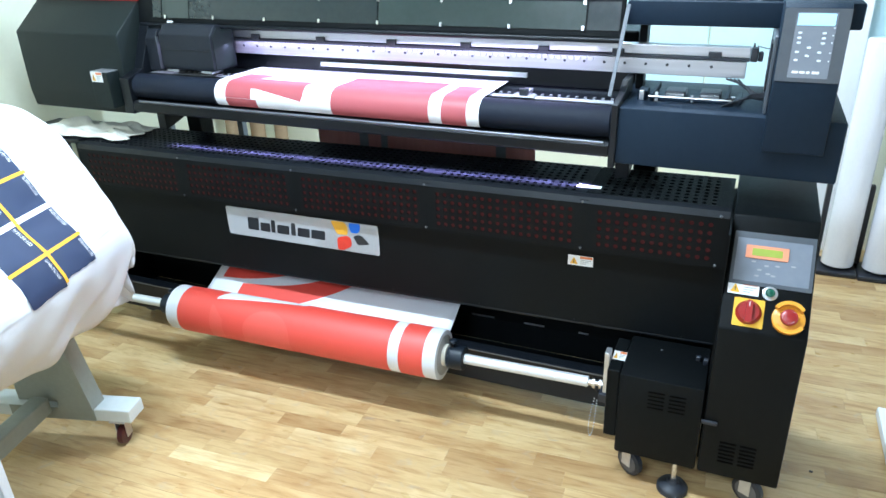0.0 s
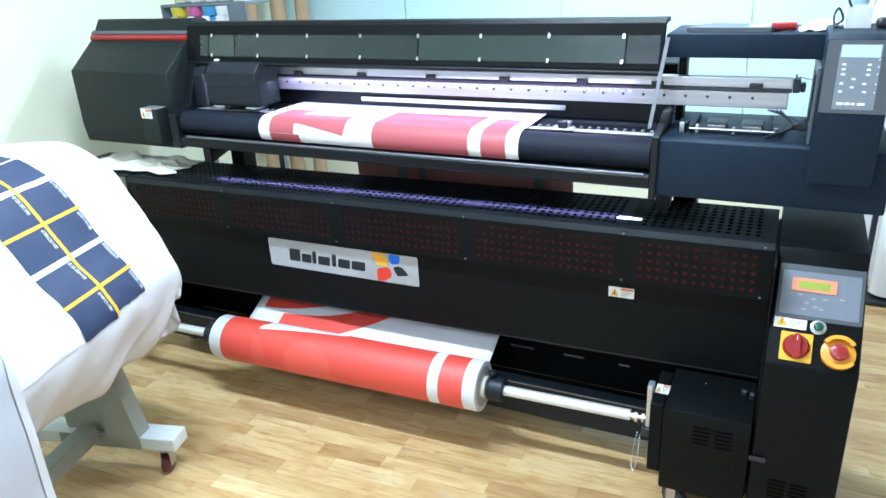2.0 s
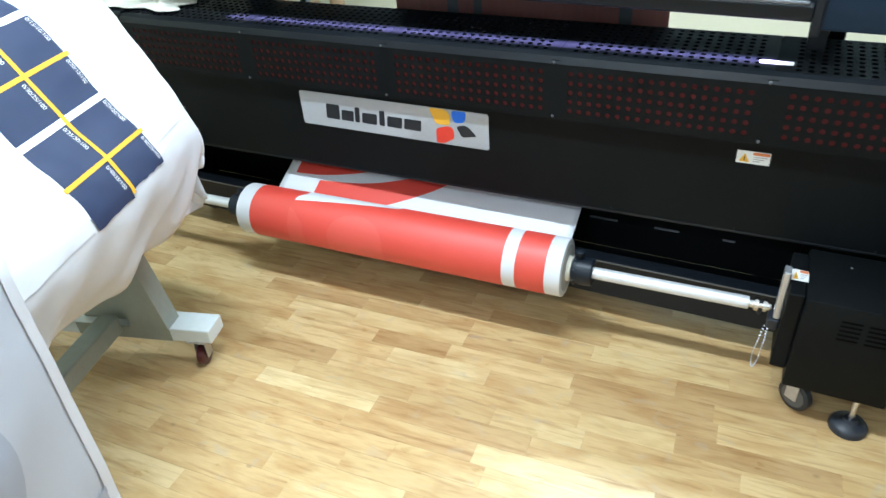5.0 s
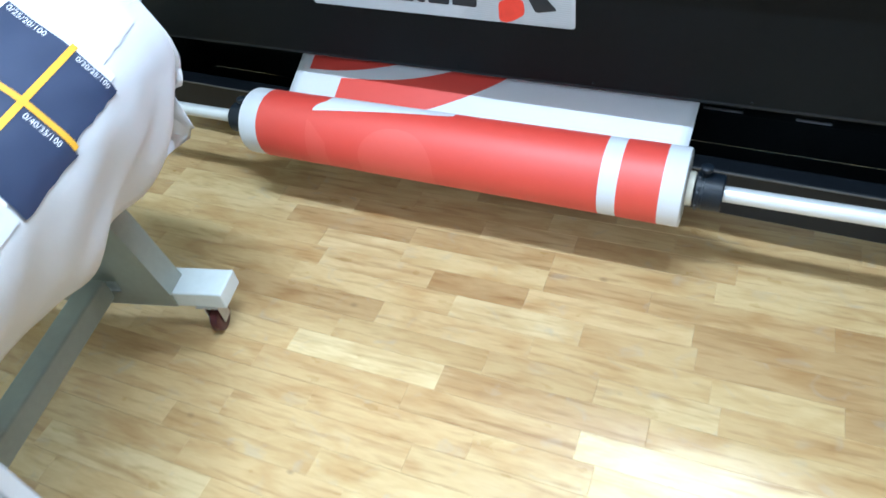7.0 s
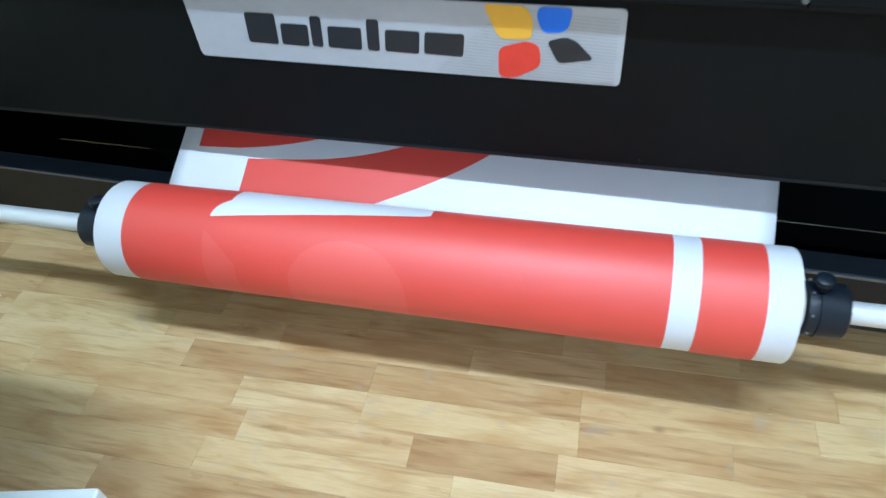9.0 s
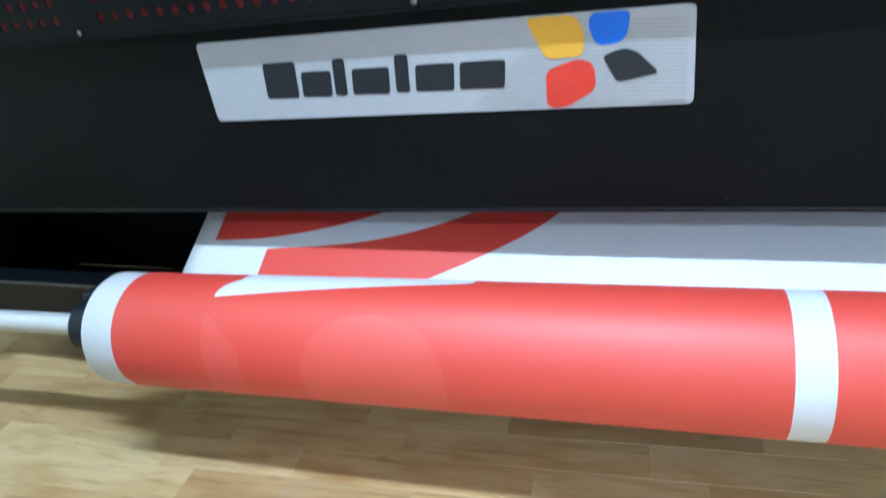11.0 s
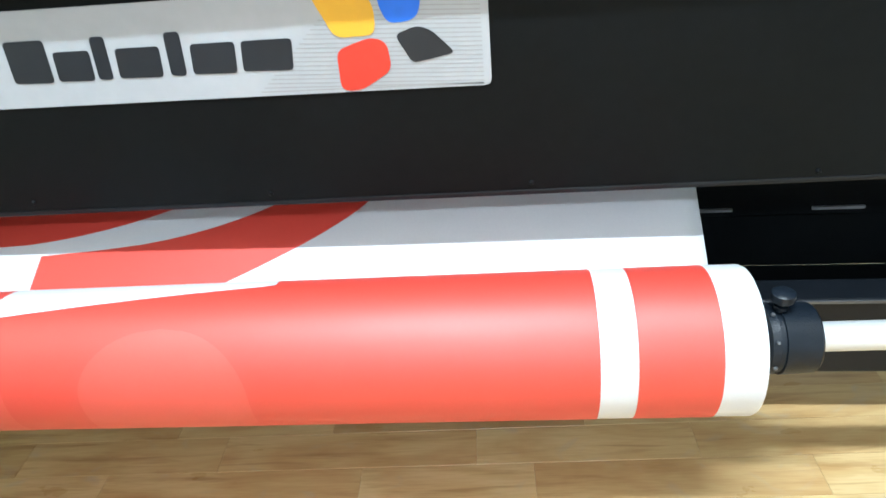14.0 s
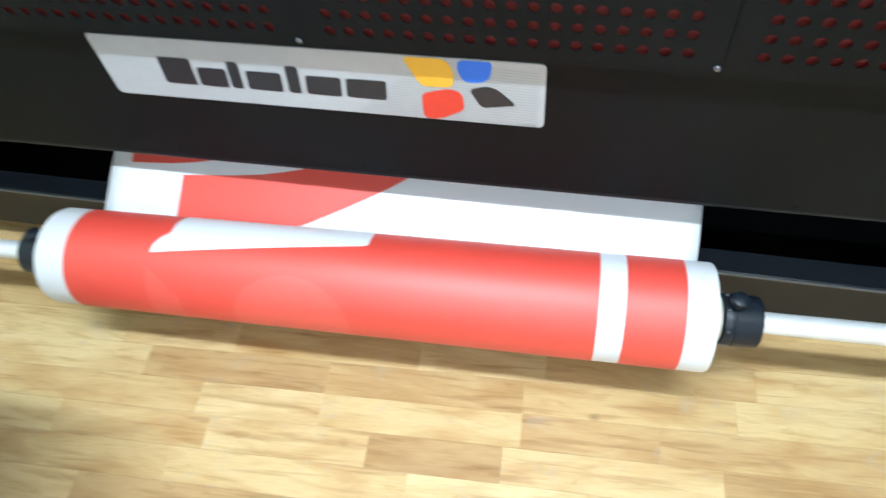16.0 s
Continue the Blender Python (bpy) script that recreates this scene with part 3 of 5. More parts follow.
es = part("emergency_stop", add_lathe(bmesh.new(), c1, c1 + SN * 0.012, [(0, 0.037), (0.010, 0.037), (0.012, 0.034)], 36), GUARD, unit, "yellow guarded emergency stop with red button", smooth=True)
bm = bmesh.new()
for sgn in (-1, 1):
    for k in range(10):
        a0, a1 = radians(35 + k * 11), radians(35 + (k + 1) * 11)
        ring = []
        for a in (a0, a1):
            for r, hgt in ((0.030, 0.012), (0.040, 0.012), (0.040, 0.030), (0.031, 0.030)):
                ring.append(bm.verts.new(c1 + Vector((1, 0, 0)) * (r * math.cos(a) * sgn) + SL * (r * math.sin(a) * sgn) + SN * hgt))
        for q in ((0, 1, 5, 4), (1, 2, 6, 5), (2, 3, 7, 6), (3, 0, 4, 7), (0, 3, 2, 1), (4, 5, 6, 7)):
            bm.faces.new([ring[i] for i in q])
bmesh.ops.remove_doubles(bm, verts=bm.verts, dist=0.0003)
part("guard", bm, GUARD, es)
part("button", add_lathe(bmesh.new(), c1 + SN * 0.012, c1 + SN * 0.034, [(0, 0.012), (0.012, 0.012), (0.013, 0.020), (0.019, 0.019), (0.022, 0.014)], 30), SRED, es, smooth=True)
bm = bmesh.new()
for k0 in (0.3, 2.4, 4.5):
    for k in range(4):
        a0, a1 = k0 + k * 0.28, k0 + (k + 1) * 0.28
        bm.faces.new([bm.verts.new(c1 + Vector((1, 0, 0)) * (r * math.cos(a)) + SL * (r * math.sin(a)) + SN * 0.0334) for r, a in ((0.0125, a0), (0.0155, a0), (0.0155, a1), (0.0125, a1))])
part("arrow_mark", bm, LABELW, es)
part("tower_gap", box((1.0635, -0.16, 0.108), (1.0685, 0.2, 0.79)), BLACK, unit)
# drive box beside the tower
drive = part("drive_box", box((0.842, -0.215, 0.106), (1.062, 0.0, 0.372), 0.006), BLACK, unit, smooth=True)
part("step_plate", box((0.806, -0.205, 0.150), (0.8415, -0.03, 0.372), 0.004), BLACK, unit)
# Flat plates whose black stands for the shade inside the louvre slots.
for gx in (0.921, 0.976):
    for k in range(5):
        z = 0.280 + k * 0.0125
        part("louvre", plate([(gx, -0.2155, z), (gx + 0.043, -0.2155, z + 0.001), (gx + 0.043, -0.2155, z + 0.0065), (gx, -0.2155, z + 0.0055)], 0.0004, NY, 0.002), SLOTSHADE, unit)
for gx in (1.115, 1.165):
    for k in range(6):
        z = 0.155 + k * 0.0125
        part("louvre", plate([(gx, -0.2155, z), (gx + 0.04, -0.2155, z), (gx + 0.04, -0.2155, z + 0.0055), (gx, -0.2155, z + 0.0055)], 0.0004, NY, 0.002), SLOTSHADE, unit)
part("latch", box((1.062, -0.224, 0.272), (1.102, -0.2155, 0.284), 0.003), RUBBER, unit)
part("knob_pair", boxes(((1.025, -0.085, 0.3725), (1.040, -0.07, 0.388)), ((1.046, -0.10, 0.3725), (1.060, -0.084, 0.392)), bevel=0.003), RUBBER, unit)
part("dust_screw", box((0.93, -0.06, 0.3722), (0.934, -0.056, 0.3742), 0.0005), ZINC, unit)
# shaft bracket
br = part("shaft_bracket", box((0.790, -0.166, 0.262), (0.8055, -0.132, 0.398), 0.003), ZINC, unit, "bright bracket holding the winding shaft")
for z in (0.387, 0.352, 0.300):
    part("bracket_hole", rod((0.7898, -0.148, z), (0.7888, -0.148, z), 0.0055, 14, 0.0002), INK, br)
part("bracket_foot", box((0.780, -0.172, 0.232), (0.8055, -0.126, 0.2615), 0.004), RUBBER, br, "black clamp under the bracket")
sticker(unit, (0.808, -0.150, 0.3726), (1, 0, 0), (0, 1, 0.0), 0.036, 0.045)
ch = curve_points([(0.775, -0.20, 0.262), (0.768, -0.205, 0.215), (0.764, -0.207, 0.165), (0.770, -0.208, 0.135), (0.778, -0.208, 0.165), (0.781, -0.206, 0.215), (0.783, -0.203, 0.258)], 5)
bm = bmesh.new()
for p in ch:
    g = bmesh.ops.create_icosphere(bm, subdivisions=1, radius=0.0023)
    bmesh.ops.translate(bm, verts=g["verts"], vec=p)
part("bead_chain", bm, ZINC, unit, "hanging bead chain")


def caster(parent, x, y, r, top, tread, hub, angle=0.0):
    def turned(bm):
        bmesh.ops.rotate(bm, cent=(x, y, 0), matrix=Matrix.Rotation(radians(angle), 3, "Z"), verts=bm.verts)
        return bm
    c = part("caster", turned(boxes(((x - 0.022, y - 0.022, top - 0.006), (x + 0.022, y + 0.022, top)), ((x - 0.018, y - 0.014, r * 0.8), (x - 0.0145, y + 0.018, top - 0.006)), ((x + 0.0145, y - 0.014, r * 0.8), (x + 0.018, y + 0.018, top - 0.006)), bevel=0.001)), ZINC, parent, "swivel caster")
    part("tyre", turned(add_lathe(bmesh.new(), (x - 0.012, y, r), (x + 0.012, y, r), [(0, r * 0.7), (0.001, r - 0.004), (0.004, r), (0.020, r), (0.023, r - 0.004), (0.024, r * 0.7)], 30)), tread, c, smooth=True)
    part("hub", turned(add_lathe(bmesh.new(), (x - 0.0142, y, r), (x + 0.0142, y, r), [(0, r * 0.3), (0.002, r * 0.74), (0.0264, r * 0.74), (0.0284, r * 0.3)], 20)), hub, c, smooth=True)
    return c


for x, y, angle in ((0.885, -0.165, 55), (1.205, -0.165, 62), (0.885, 0.2, 20), (1.215, 0.2, 35)):
    caster(unit, x, y, 0.042, 0.106, RUBBER, DULL, angle)
for x, y in ((-1.25, 0.12), (-1.25, 0.19)):
    caster(unit, x, y, 0.042, 0.088, RUBBER, ZINC)
fo = part("levelling_foot", add_lathe(bmesh.new(), (1.01, -0.19, 0.0), (1.01, -0.19, 0.034), [(0, 0.043), (0.012, 0.043), (0.020, 0.037), (0.026, 0.018), (0.034, 0.014)], 30), RUBBER, unit, "black levelling foot", smooth=True)
part("stud", rod((1.01, -0.19, 0.03), (1.01, -0.19, 0.106), 0.007, 12), STEEL, fo)

# ---- winding shaft and printed roll ----
AY, AZ = -0.123, 0.2355
SKEW = (0, 0, 2.0)   # turn of the winding shaft, fitted to the camera's view
shaft = thing("take_up_shaft", (-0.276, AY, AZ), "white aluminium winding shaft with black collars above the floor", "shaft", turn=SKEW)
part("tube", rod((-1.26, AY, AZ), (0.735, AY, AZ), 0.0165, 28), SHAFTM, shaft, smooth=True)
part("left_holder", box((-1.289, AY - 0.03, 0.20), (-1.26, 0.0, 0.33), 0.004), BLACK, shaft)
jw = part("coupling", add_lathe(bmesh.new(), (0.735, AY, AZ), (0.786, AY, AZ), [(0, 0.011), (0.012, 0.011), (0.0125, 0.017), (0.022, 0.017), (0.0225, 0.009), (0.032, 0.009), (0.0325, 0.016), (0.042, 0.016), (0.0425, 0.010), (0.051, 0.010)], 14), STEEL, shaft, "chrome coupling jaws")
part("coupling_pin", rod((0.762, AY, AZ - 0.030), (0.762, AY, AZ + 0.012), 0.005, 10), RUBBER, jw)


def collar(x0, x1, sgn):
    a, b = ((x0, AY, AZ), (x1, AY, AZ)) if sgn > 0 else ((x1, AY, AZ), (x0, AY, AZ))
    ln = x1 - x0
    c = part("collar", add_lathe(bmesh.new(), a, b, [(0, 0.030), (0.004, 0.0385), (0.012, 0.0395), (0.0125, 0.0375), (0.018, 0.0375), (0.0185, 0.0400), (ln - 0.003, 0.0385), (ln, 0.0355)], 40), COLLARM, shaft, "black plastic collar with clamping screw", smooth=True)
    xm = x0 + (0.018 if sgn > 0 else ln - 0.018)
    part("clamp_screw", add_lathe(bmesh.new(), (xm, AY, AZ + 0.036), (xm, AY, AZ + 0.064), [(0, 0.004), (0.005, 0.004), (0.0055, 0.0075), (0.010, 0.0075), (0.0105, 0.004), (0.017, 0.004), (0.0175, 0.0125), (0.026, 0.0125), (0.028, 0.010)], 14), COLLARM, c, "black knurled clamping knob", smooth=True)
    for k in range(8):
        t = k * math.pi / 4 + 0.2
        xs = x0 + 0.008 if sgn > 0 else x1 - 0.008
        screw(c, (xs, AY + 0.0395 * math.cos(t), AZ + 0.0395 * math.sin(t)), (0, math.cos(t), math.sin(t)), 0.0025)


collar(0.283, 0.340, 1)
collar(-0.872, -0.815, -1)

RX0, RX1, RR = -0.803, 0.269, 0.083
roll = thing("printed_roll", (-0.276, AY, AZ), "thick roll of red and white printed paper on the winding shaft", "paper roll", turn=SKEW)
part("core", add_lathe(bmesh.new(), (-0.815, AY, AZ), (0.284, AY, AZ), [(0, 0.034), (0.002, 0.036), (1.096, 0.036), (1.098, 0.034)], 36), CREAMC, roll, "cream cardboard core", smooth=True)
LEN = RX1 - RX0
layers = [(0.0, 0.040), (0.0006, RR - 0.006), (0.002, RR - 0.0015), (0.005, RR), (LEN - 0.005, RR), (LEN - 0.002, RR - 0.0015), (LEN - 0.0006, RR - 0.006), (LEN, 0.040)]
part("wound_paper", add_lathe(bmesh.new(), (RX0, AY, AZ), (RX1, AY, AZ), layers, 96), PWHITE, roll, smooth=True)


for x, out in ((RX1, 1), (RX0, -1)):
    for k, r in enumerate((0.043, 0.051, 0.059, 0.066)):
        part("paper_ring", add_lathe(bmesh.new(), (x - out * 0.004, AY, AZ), (x + out * (0.0015 - 0.0006 * k), AY, AZ), [(0, r + 0.003), (0.0045 - 0.0006 * k, r + 0.003), (0.0055 - 0.0006 * k, r)], 48), PEDGE, roll, "grey edge of the wound paper", smooth=True)


def on_roll(x, deg, lift):
    """deg: 0 faces the room, 90 is the top."""
    t = radians(deg)
    return Vector((x, AY - (RR + lift) * math.cos(t), AZ + (RR + lift) * math.sin(t)))


def roll_patch(name, m, lift, left, right, d0, d1, steps=48):
    """A print patch on the roll between two edges, each a function of the angle."""
    bm = bmesh.new()
    rows = []
    for k in range(steps + 1):
        d = d0 + (d1 - d0) * k / steps
        a, b = left(d), right(d)
        rows.append([bm.verts.new(on_roll(a + (b - a) * i / 6, d, lift)) for i in range(7)])
    for r0, r1 in zip(rows, rows[1:]):
        for i in range(6):
            bm.faces.new((r0[i], r0[i + 1], r1[i + 1], r1[i]))
    return part(name, bm, m, roll, smooth=True)


roll_patch("red_field", PRED, 0.0005, lambda d: -0.748, lambda d: 0.102, -170, 190, 96)
roll_patch("red_stripe", PRED, 0.0005, lambda d: 0.140, lambda d: 0.224, -170, 190, 96)
# white wedge near the top of the roll
roll_patch("white_wedge", PWHITE, 0.0009, lambda d: -0.598 + 0.022 * min(1, max(0, (d - 74) / 24)) ** 2, lambda d: -0.598 + 0.335 * min(1, max(0.01, (d - 72) / 31)) + 0.012 * min(1, max(0, (d - 103) / 3)), 72, 150, 78)
roll_patch("pale_disc", PRED2, 0.0007, lambda d: -0.365 - 0.095 * math.sqrt(max(0.0, 1 - max(0, (d - 5) / 56) ** 2)), lambda d: -0.365 + 0.095 * math.sqrt(max(0.0, 1 - max(0, (d - 5) / 56) ** 2)), -60, 61, 60)
roll_patch("pale_fin", PRED2, 0.0007, lambda d: -0.603, lambda d: -0.603 + 0.055 * min(1, max(0.0, (56 - d) / 34)) ** 0.8, -50, 56, 40)

# the web between the cabinet and the roll
sheet = thing("printed_sheet", (-0.27, 0.05, 0.30), "white paper web with red curved print hanging to the roll", "paper sheet")
SX0, SX1 = -0.775, 0.249


def web(y):
    return 0.268 + 0.55 * y + 0.35 * min(0, y + 0.02) ** 2


def web_patch(name, m, lift, x_left, x_right, ya, yb, n=30, k=10):
    bm = bmesh.new()
    rows = []
    for i in range(n + 1):
        y = ya + (yb - ya) * i / n
        a, b = x_left(y), x_right(y)
        rows.append([bm.verts.new((a + (b - a) * j / k, y, web(y) + lift + 0.0012 * math.sin(9 * (a + (b - a) * j / k)))) for j in range(k + 1)])
    for r0, r1 in zip(rows, rows[1:]):
        for j in range(k):
            bm.faces.new((r0[j], r0[j + 1], r1[j + 1], r1[j]))
    return part(name, bm, m, sheet, smooth=True)


w0 = web_patch("paper_web", PWHITE, 0.0, lambda y: SX0, lambda y: SX1, -0.16, 0.192, 40, 40)
sol = w0.modifiers.new("thickness", "SOLIDIFY")
sol.thickness, sol.offset = 0.0004, -1


def arc_right(y):
    y -= 0.020
    return -0.165 - 0.150 * max(0.0, (0.085 - y) / 0.10) ** 1.35 if y < 0.085 else -0.165 + 0.5 * (y - 0.085)


def arc_left(y):
    return -0.632 if y <= 0.027 else -0.632 + 0.35 * min(1, (y - 0.027) / 0.073) ** 0.42


web_patch("red_crescent", PRED, 0.0009, arc_left, lambda y: max(arc_left(y) + 0.004, arc_right(y)), -0.158, 0.155, 50, 12)
web_patch("red_block", PRED, 0.0009, lambda y: -0.737, lambda y: -0.732 + 0.32 * max(0.0, min(1, (y - 0.036) / 0.064)) ** 0.5, 0.036, 0.145, 30, 10)

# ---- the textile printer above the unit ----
# Rolled 0.86 degrees so that its edges fit the camera's view.
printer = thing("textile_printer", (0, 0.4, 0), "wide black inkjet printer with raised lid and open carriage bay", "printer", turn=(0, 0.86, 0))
CX0, CX1 = -1.58, -1.056
part("left_cover", prism_x([(0.06, 0.892), (0.05, 0.96), (0.052, 1.178), (0.188, 1.292), (0.232, 1.36), (0.30, 1.355), (0.60, 1.15), (0.60, 0.892)], CX0, CX1, 0.006), SHELL, printer, "faceted charcoal side cover", smooth=True)
part("red_stripe", prism_x([(0.176, 1.283), (0.172, 1.292), (0.184, 1.304), (0.192, 1.297)], CX0 + 0.004, CX1 + 0.006), SRED, printer, "thin red accent stripe")
part("stripe_edge", prism_x([(0.1835, 1.3045), (0.1815, 1.3065), (0.194, 1.318), (0.196, 1.316)], CX0 + 0.004, CX1 + 0.006), SLATE, printer)
part("side_bracket", prism_x([(0.022, 0.905), (0.022, 1.032), (0.10, 1.055), (0.165, 1.20), (0.30, 1.22), (0.30, 0.905)], -1.0555, -1.012, 0.003), BLACK2, printer)
tagb = part("tag_block", box((-1.165, -0.005, 0.925), (-1.080, 0.050, 1.055), 0.003), SHELL, printer)
part("block_lid", box((-1.163, -0.003, 1.0552), (-1.082, 0.050, 1.0575), 0.001), ZINC, printer)
sticker(tagb, (-1.160, -0.0055, 1.020), (1, 0, 0), (0, 0, 1), 0.056, 0.036)
PY, PZ, PR = 0.072, 1.000, 0.044
part("feed_roller", rod((-1.010, PY, PZ), (0.715, PY, PZ), PR, 40, 0.004), ROLLER, printer, "dark grey feed roller", smooth=True)
part("front_bar", prism_x([(0.030, 0.912), (0.024, 0.918), (0.024, 0.944), (0.034, 0.953), (0.085, 0.953), (0.085, 0.912)], -1.012, 0.715, 0.002), BLACK2, printer)
part("bar_rod", rod((-0.97, 0.014, 0.956), (0.705, 0.014, 0.956), 0.005, 14), DULL, printer, "thin steel rod", smooth=True)
part("platen", box((-1.012, 0.118, 0.96), (0.716, 0.40, 1.038), 0.003), BLACK2, printer)
part("platen_strip", box((-1.0, 0.122, 1.0382), (0.712, 0.150, 1.0405), 0.001), ZINC, printer, "bright heater strip")
bm = bmesh.new()
for k in range(66):
    add_box(bm, (-0.99 + k * 0.0258, 0.165, 1.0382), (-0.982 + k * 0.0258, 0.176, 1.0425), 0.0)
tagged(part("pinch_guide", bm, ZINC, printer, "row of small bright guides"), kind="stuff")
part("rear_plate", box((-1.012, 0.30, 1.0385), (0.716, 0.312, 1.105), 0.002), BLACK2, printer)
# White strip stands for the light gap below the carriage rail.
part("paper_strip", box((-0.36, 0.286, 1.064), (0.40, 0.2985, 1.078), 0.001), MWHITE, printer, "pale strip below the carriage rail")
part("rear_body", box((-1.056, 0.40, 0.89), (0.716, 0.60, 1.20), 0.006), BLACK, printer)
# carriage rails run on into the open bay
part("lower_rail", box((-1.0, 0.228, 1.106), (1.030, 0.262, 1.150), 0.002), ALU, printer, "bright carriage rail with bolt holes")
part("rail_belt", box((-1.0, 0.224, 1.1515), (1.036, 0.245, 1.1585), 0.001), RUBBER, printer, "toothed drive belt")
part("upper_rail", box((-1.0, 0.232, 1.160), (1.036, 0.27, 1.187), 0.002), ALU, printer, "pale carriage rail cover")
for k in range(33):
    x = -0.93 + k * 0.0585
    part("rail_bolt", rod((x, 0.2278, 1.134), (x, 0.2255, 1.134), 0.0042, 8, 0.0005), RUBBER, printer)
bm = bmesh.new()
for k in range(80):
    x = -0.93 + k * 0.0195
    add_lathe(bm, (x, 0.2278, 1.142), (x, 0.2262, 1.142), [(0, 0.0085), (0.0016, 0.0075)], 8)
tagged(part("scalloped_strip", bm, ZINC, printer), kind="stuff")
for x in (-0.86, -0.60, -0.33, -0.06, 0.20, 0.45, 0.67, 0.93):
    part("rail_clip", box((x, 0.2235, 1.158), (x + 0.034, 0.2315, 1.174), 0.002), RUBBER, printer)
part("rail_motor", boxes(((1.0365, 0.225, 1.151), (1.055, 0.268, 1.186)), ((1.0555, 0.232, 1.152), (1.068, 0.26, 1.176)), ((1.040, 0.236, 1.1865), (1.045, 0.242, 1.200)), bevel=0.003), RUBBER, printer)
# print carriage on its rails
car = part("carriage", prism_x([(0.100, 1.060), (0.096, 1.072), (0.096, 1.182), (0.128, 1.214), (0.158, 1.214), (0.158, 1.194), (0.221, 1.194), (0.221, 1.060)], -0.905, -0.672, 0.005), CARR, printer, "dark print carriage on its rails")
part("carriage_cheek", prism_x([(0.104, 1.066), (0.104, 1.178), (0.132, 1.206), (0.155, 1.206), (0.155, 1.190), (0.205, 1.190), (0.205, 1.066)], -0.6718, -0.669, 0.001), SHELL, car)
part("carriage_seam", box((-0.90, 0.0945, 1.128), (-0.678, 0.0958, 1.131)), BLACK2, car)
for x in (-0.89, -0.74):
    part("carriage_foot", box((x, 0.10, 1.052), (x + 0.05, 0.14, 1.0598), 0.001), ZINC, car)
part("carriage_tip", box((-0.895, 0.14, 1.2142), (-0.875, 0.152, 1.222), 0.002), LABELW, car)
# the carriage a second time, at its far left stop
part("rail_end_block", prism_x([(0.135, 1.045), (0.135, 1.16), (0.16, 1.19), (0.222, 1.19), (0.222, 1.045)], -1.010, -0.962, 0.004), CARR, printer)
# Thin steel strip stands for the lit edge of this block.
part("end_block_edge", box((-0.9615, 0.138, 1.05), (-0.959, 0.15, 1.165), 0.0005), DULL, printer)
# raised lid
lid = part("lid", prism_x([(0.175, 1.200), (0.168, 1.212), (0.195, 1.335), (0.215, 1.346), (0.27, 1.346), (0.27, 1.333), (0.218, 1.333), (0.206, 1.325), (0.183, 1.2)], -1.056, 0.705, 0.002), BLACK, printer, "raised black lid with long window")
LN = Vector((0, -(1.335 - 1.212), 0.195 - 0.168)).normalized()


def on_lid(x, z, lift=0.001):
    y = 0.168 + (z - 1.212) / (1.335 - 1.212) * 0.027
    return Vector((x, y, z)) + LN * lift


for x0, x1, m in ((-0.985, -0.945, SMOKE), (-0.94, -0.82, SMOKE2), (-0.815, -0.06, SMOKE), (-0.055, 0.60, SMOKE2), (0.605, 0.695, SMOKE)):
    part("window_pane", plate([on_lid(x0, 1.228), on_lid(x1, 1.228), on_lid(x1, 1.302), on_lid(x0, 1.302)], 0.0015, LN), m, lid, "smoked window strip")
for k in range(8):
    x = -0.925 + k * 0.217
    for z in (1.232, 1.300):
        part("lid_screw", plate([on_lid(x - 0.004, z - 0.006, 0.003), on_lid(x + 0.004, z - 0.006, 0.003), on_lid(x + 0.004, z + 0.006, 0.003), on_lid(x - 0.004, z + 0.006, 0.003)], 0.003, LN, 0.002), STEEL, lid)
part("lid_lip", rod((-1.05, 0.172, 1.203), (0.70, 0.172, 1.203), 0.008, 12), BLACK2, lid, smooth=True)
part("lid_strut", plate([(0.690, 0.10, 1.065), (0.700, 0.10, 1.065), (0.722, 0.165, 1.300), (0.712, 0.165, 1.300)], 0.004, (0, -1, 0), 0.002), DULL, printer, "bright lid stay")
# right bay
part("bay_front", box((0.716, 0.028, 0.897), (1.275, 0.42, 1.052), 0.006), BAYM, printer, "charcoal lower housing of the bay", smooth=True)
part("bay_cheek", prism_x([(0.020, 0.885), (0.020, 1.06), (0.12, 1.075), (0.16, 1.10), (0.24, 1.10), (0.24, 0.885)], 0.7165, 0.735, 0.003), BLACK2, printer)
part("bay_column", prism_x([(0.275, 1.0525), (0.275, 1.2415), (0.33, 1.2415), (0.33, 1.0525)], 0.7355, 0.757, 0.003), BLACK, printer)
part("bay_top", box((0.706, 0.20, 1.242), (1.28, 0.45, 1.306), 0.006), BAYM, printer, smooth=True)
part("bay_top_cover", plate([(0.75, 0.24, 1.3065), (0.97, 0.22, 1.3065), (1.0, 0.34, 1.3065), (0.80, 0.36, 1.3065)], 0.012, (0, 0, 1), 0.01), SLATE, printer)
part("service_station", boxes(((0.80, 0.12, 1.0525), (0.808, 0.3, 1.074)), ((0.992, 0.12, 1.0525), (1.0, 0.3, 1.074)), ((0.808, 0.14, 1.0525), (0.992, 0.28, 1.060)), ((0.765, 0.13, 1.0525), (0.79, 0.19, 1.078)), ((1.02, 0.15, 1.0525), (1.032, 0.24, 1.068)), bevel=0.002), BAYM, printer, "dark head service station")
for x in (0.835, 0.925):
    cap = part("cap_block", box((x, 0.15, 1.0605), (x + 0.055, 0.22, 1.078), 0.006), RUBBER, printer)
    part("cap_rim", box((x + 0.004, 0.147, 1.0608), (x + 0.051, 0.1495, 1.072), 0.001), STEEL, cap, "bright cap spring")
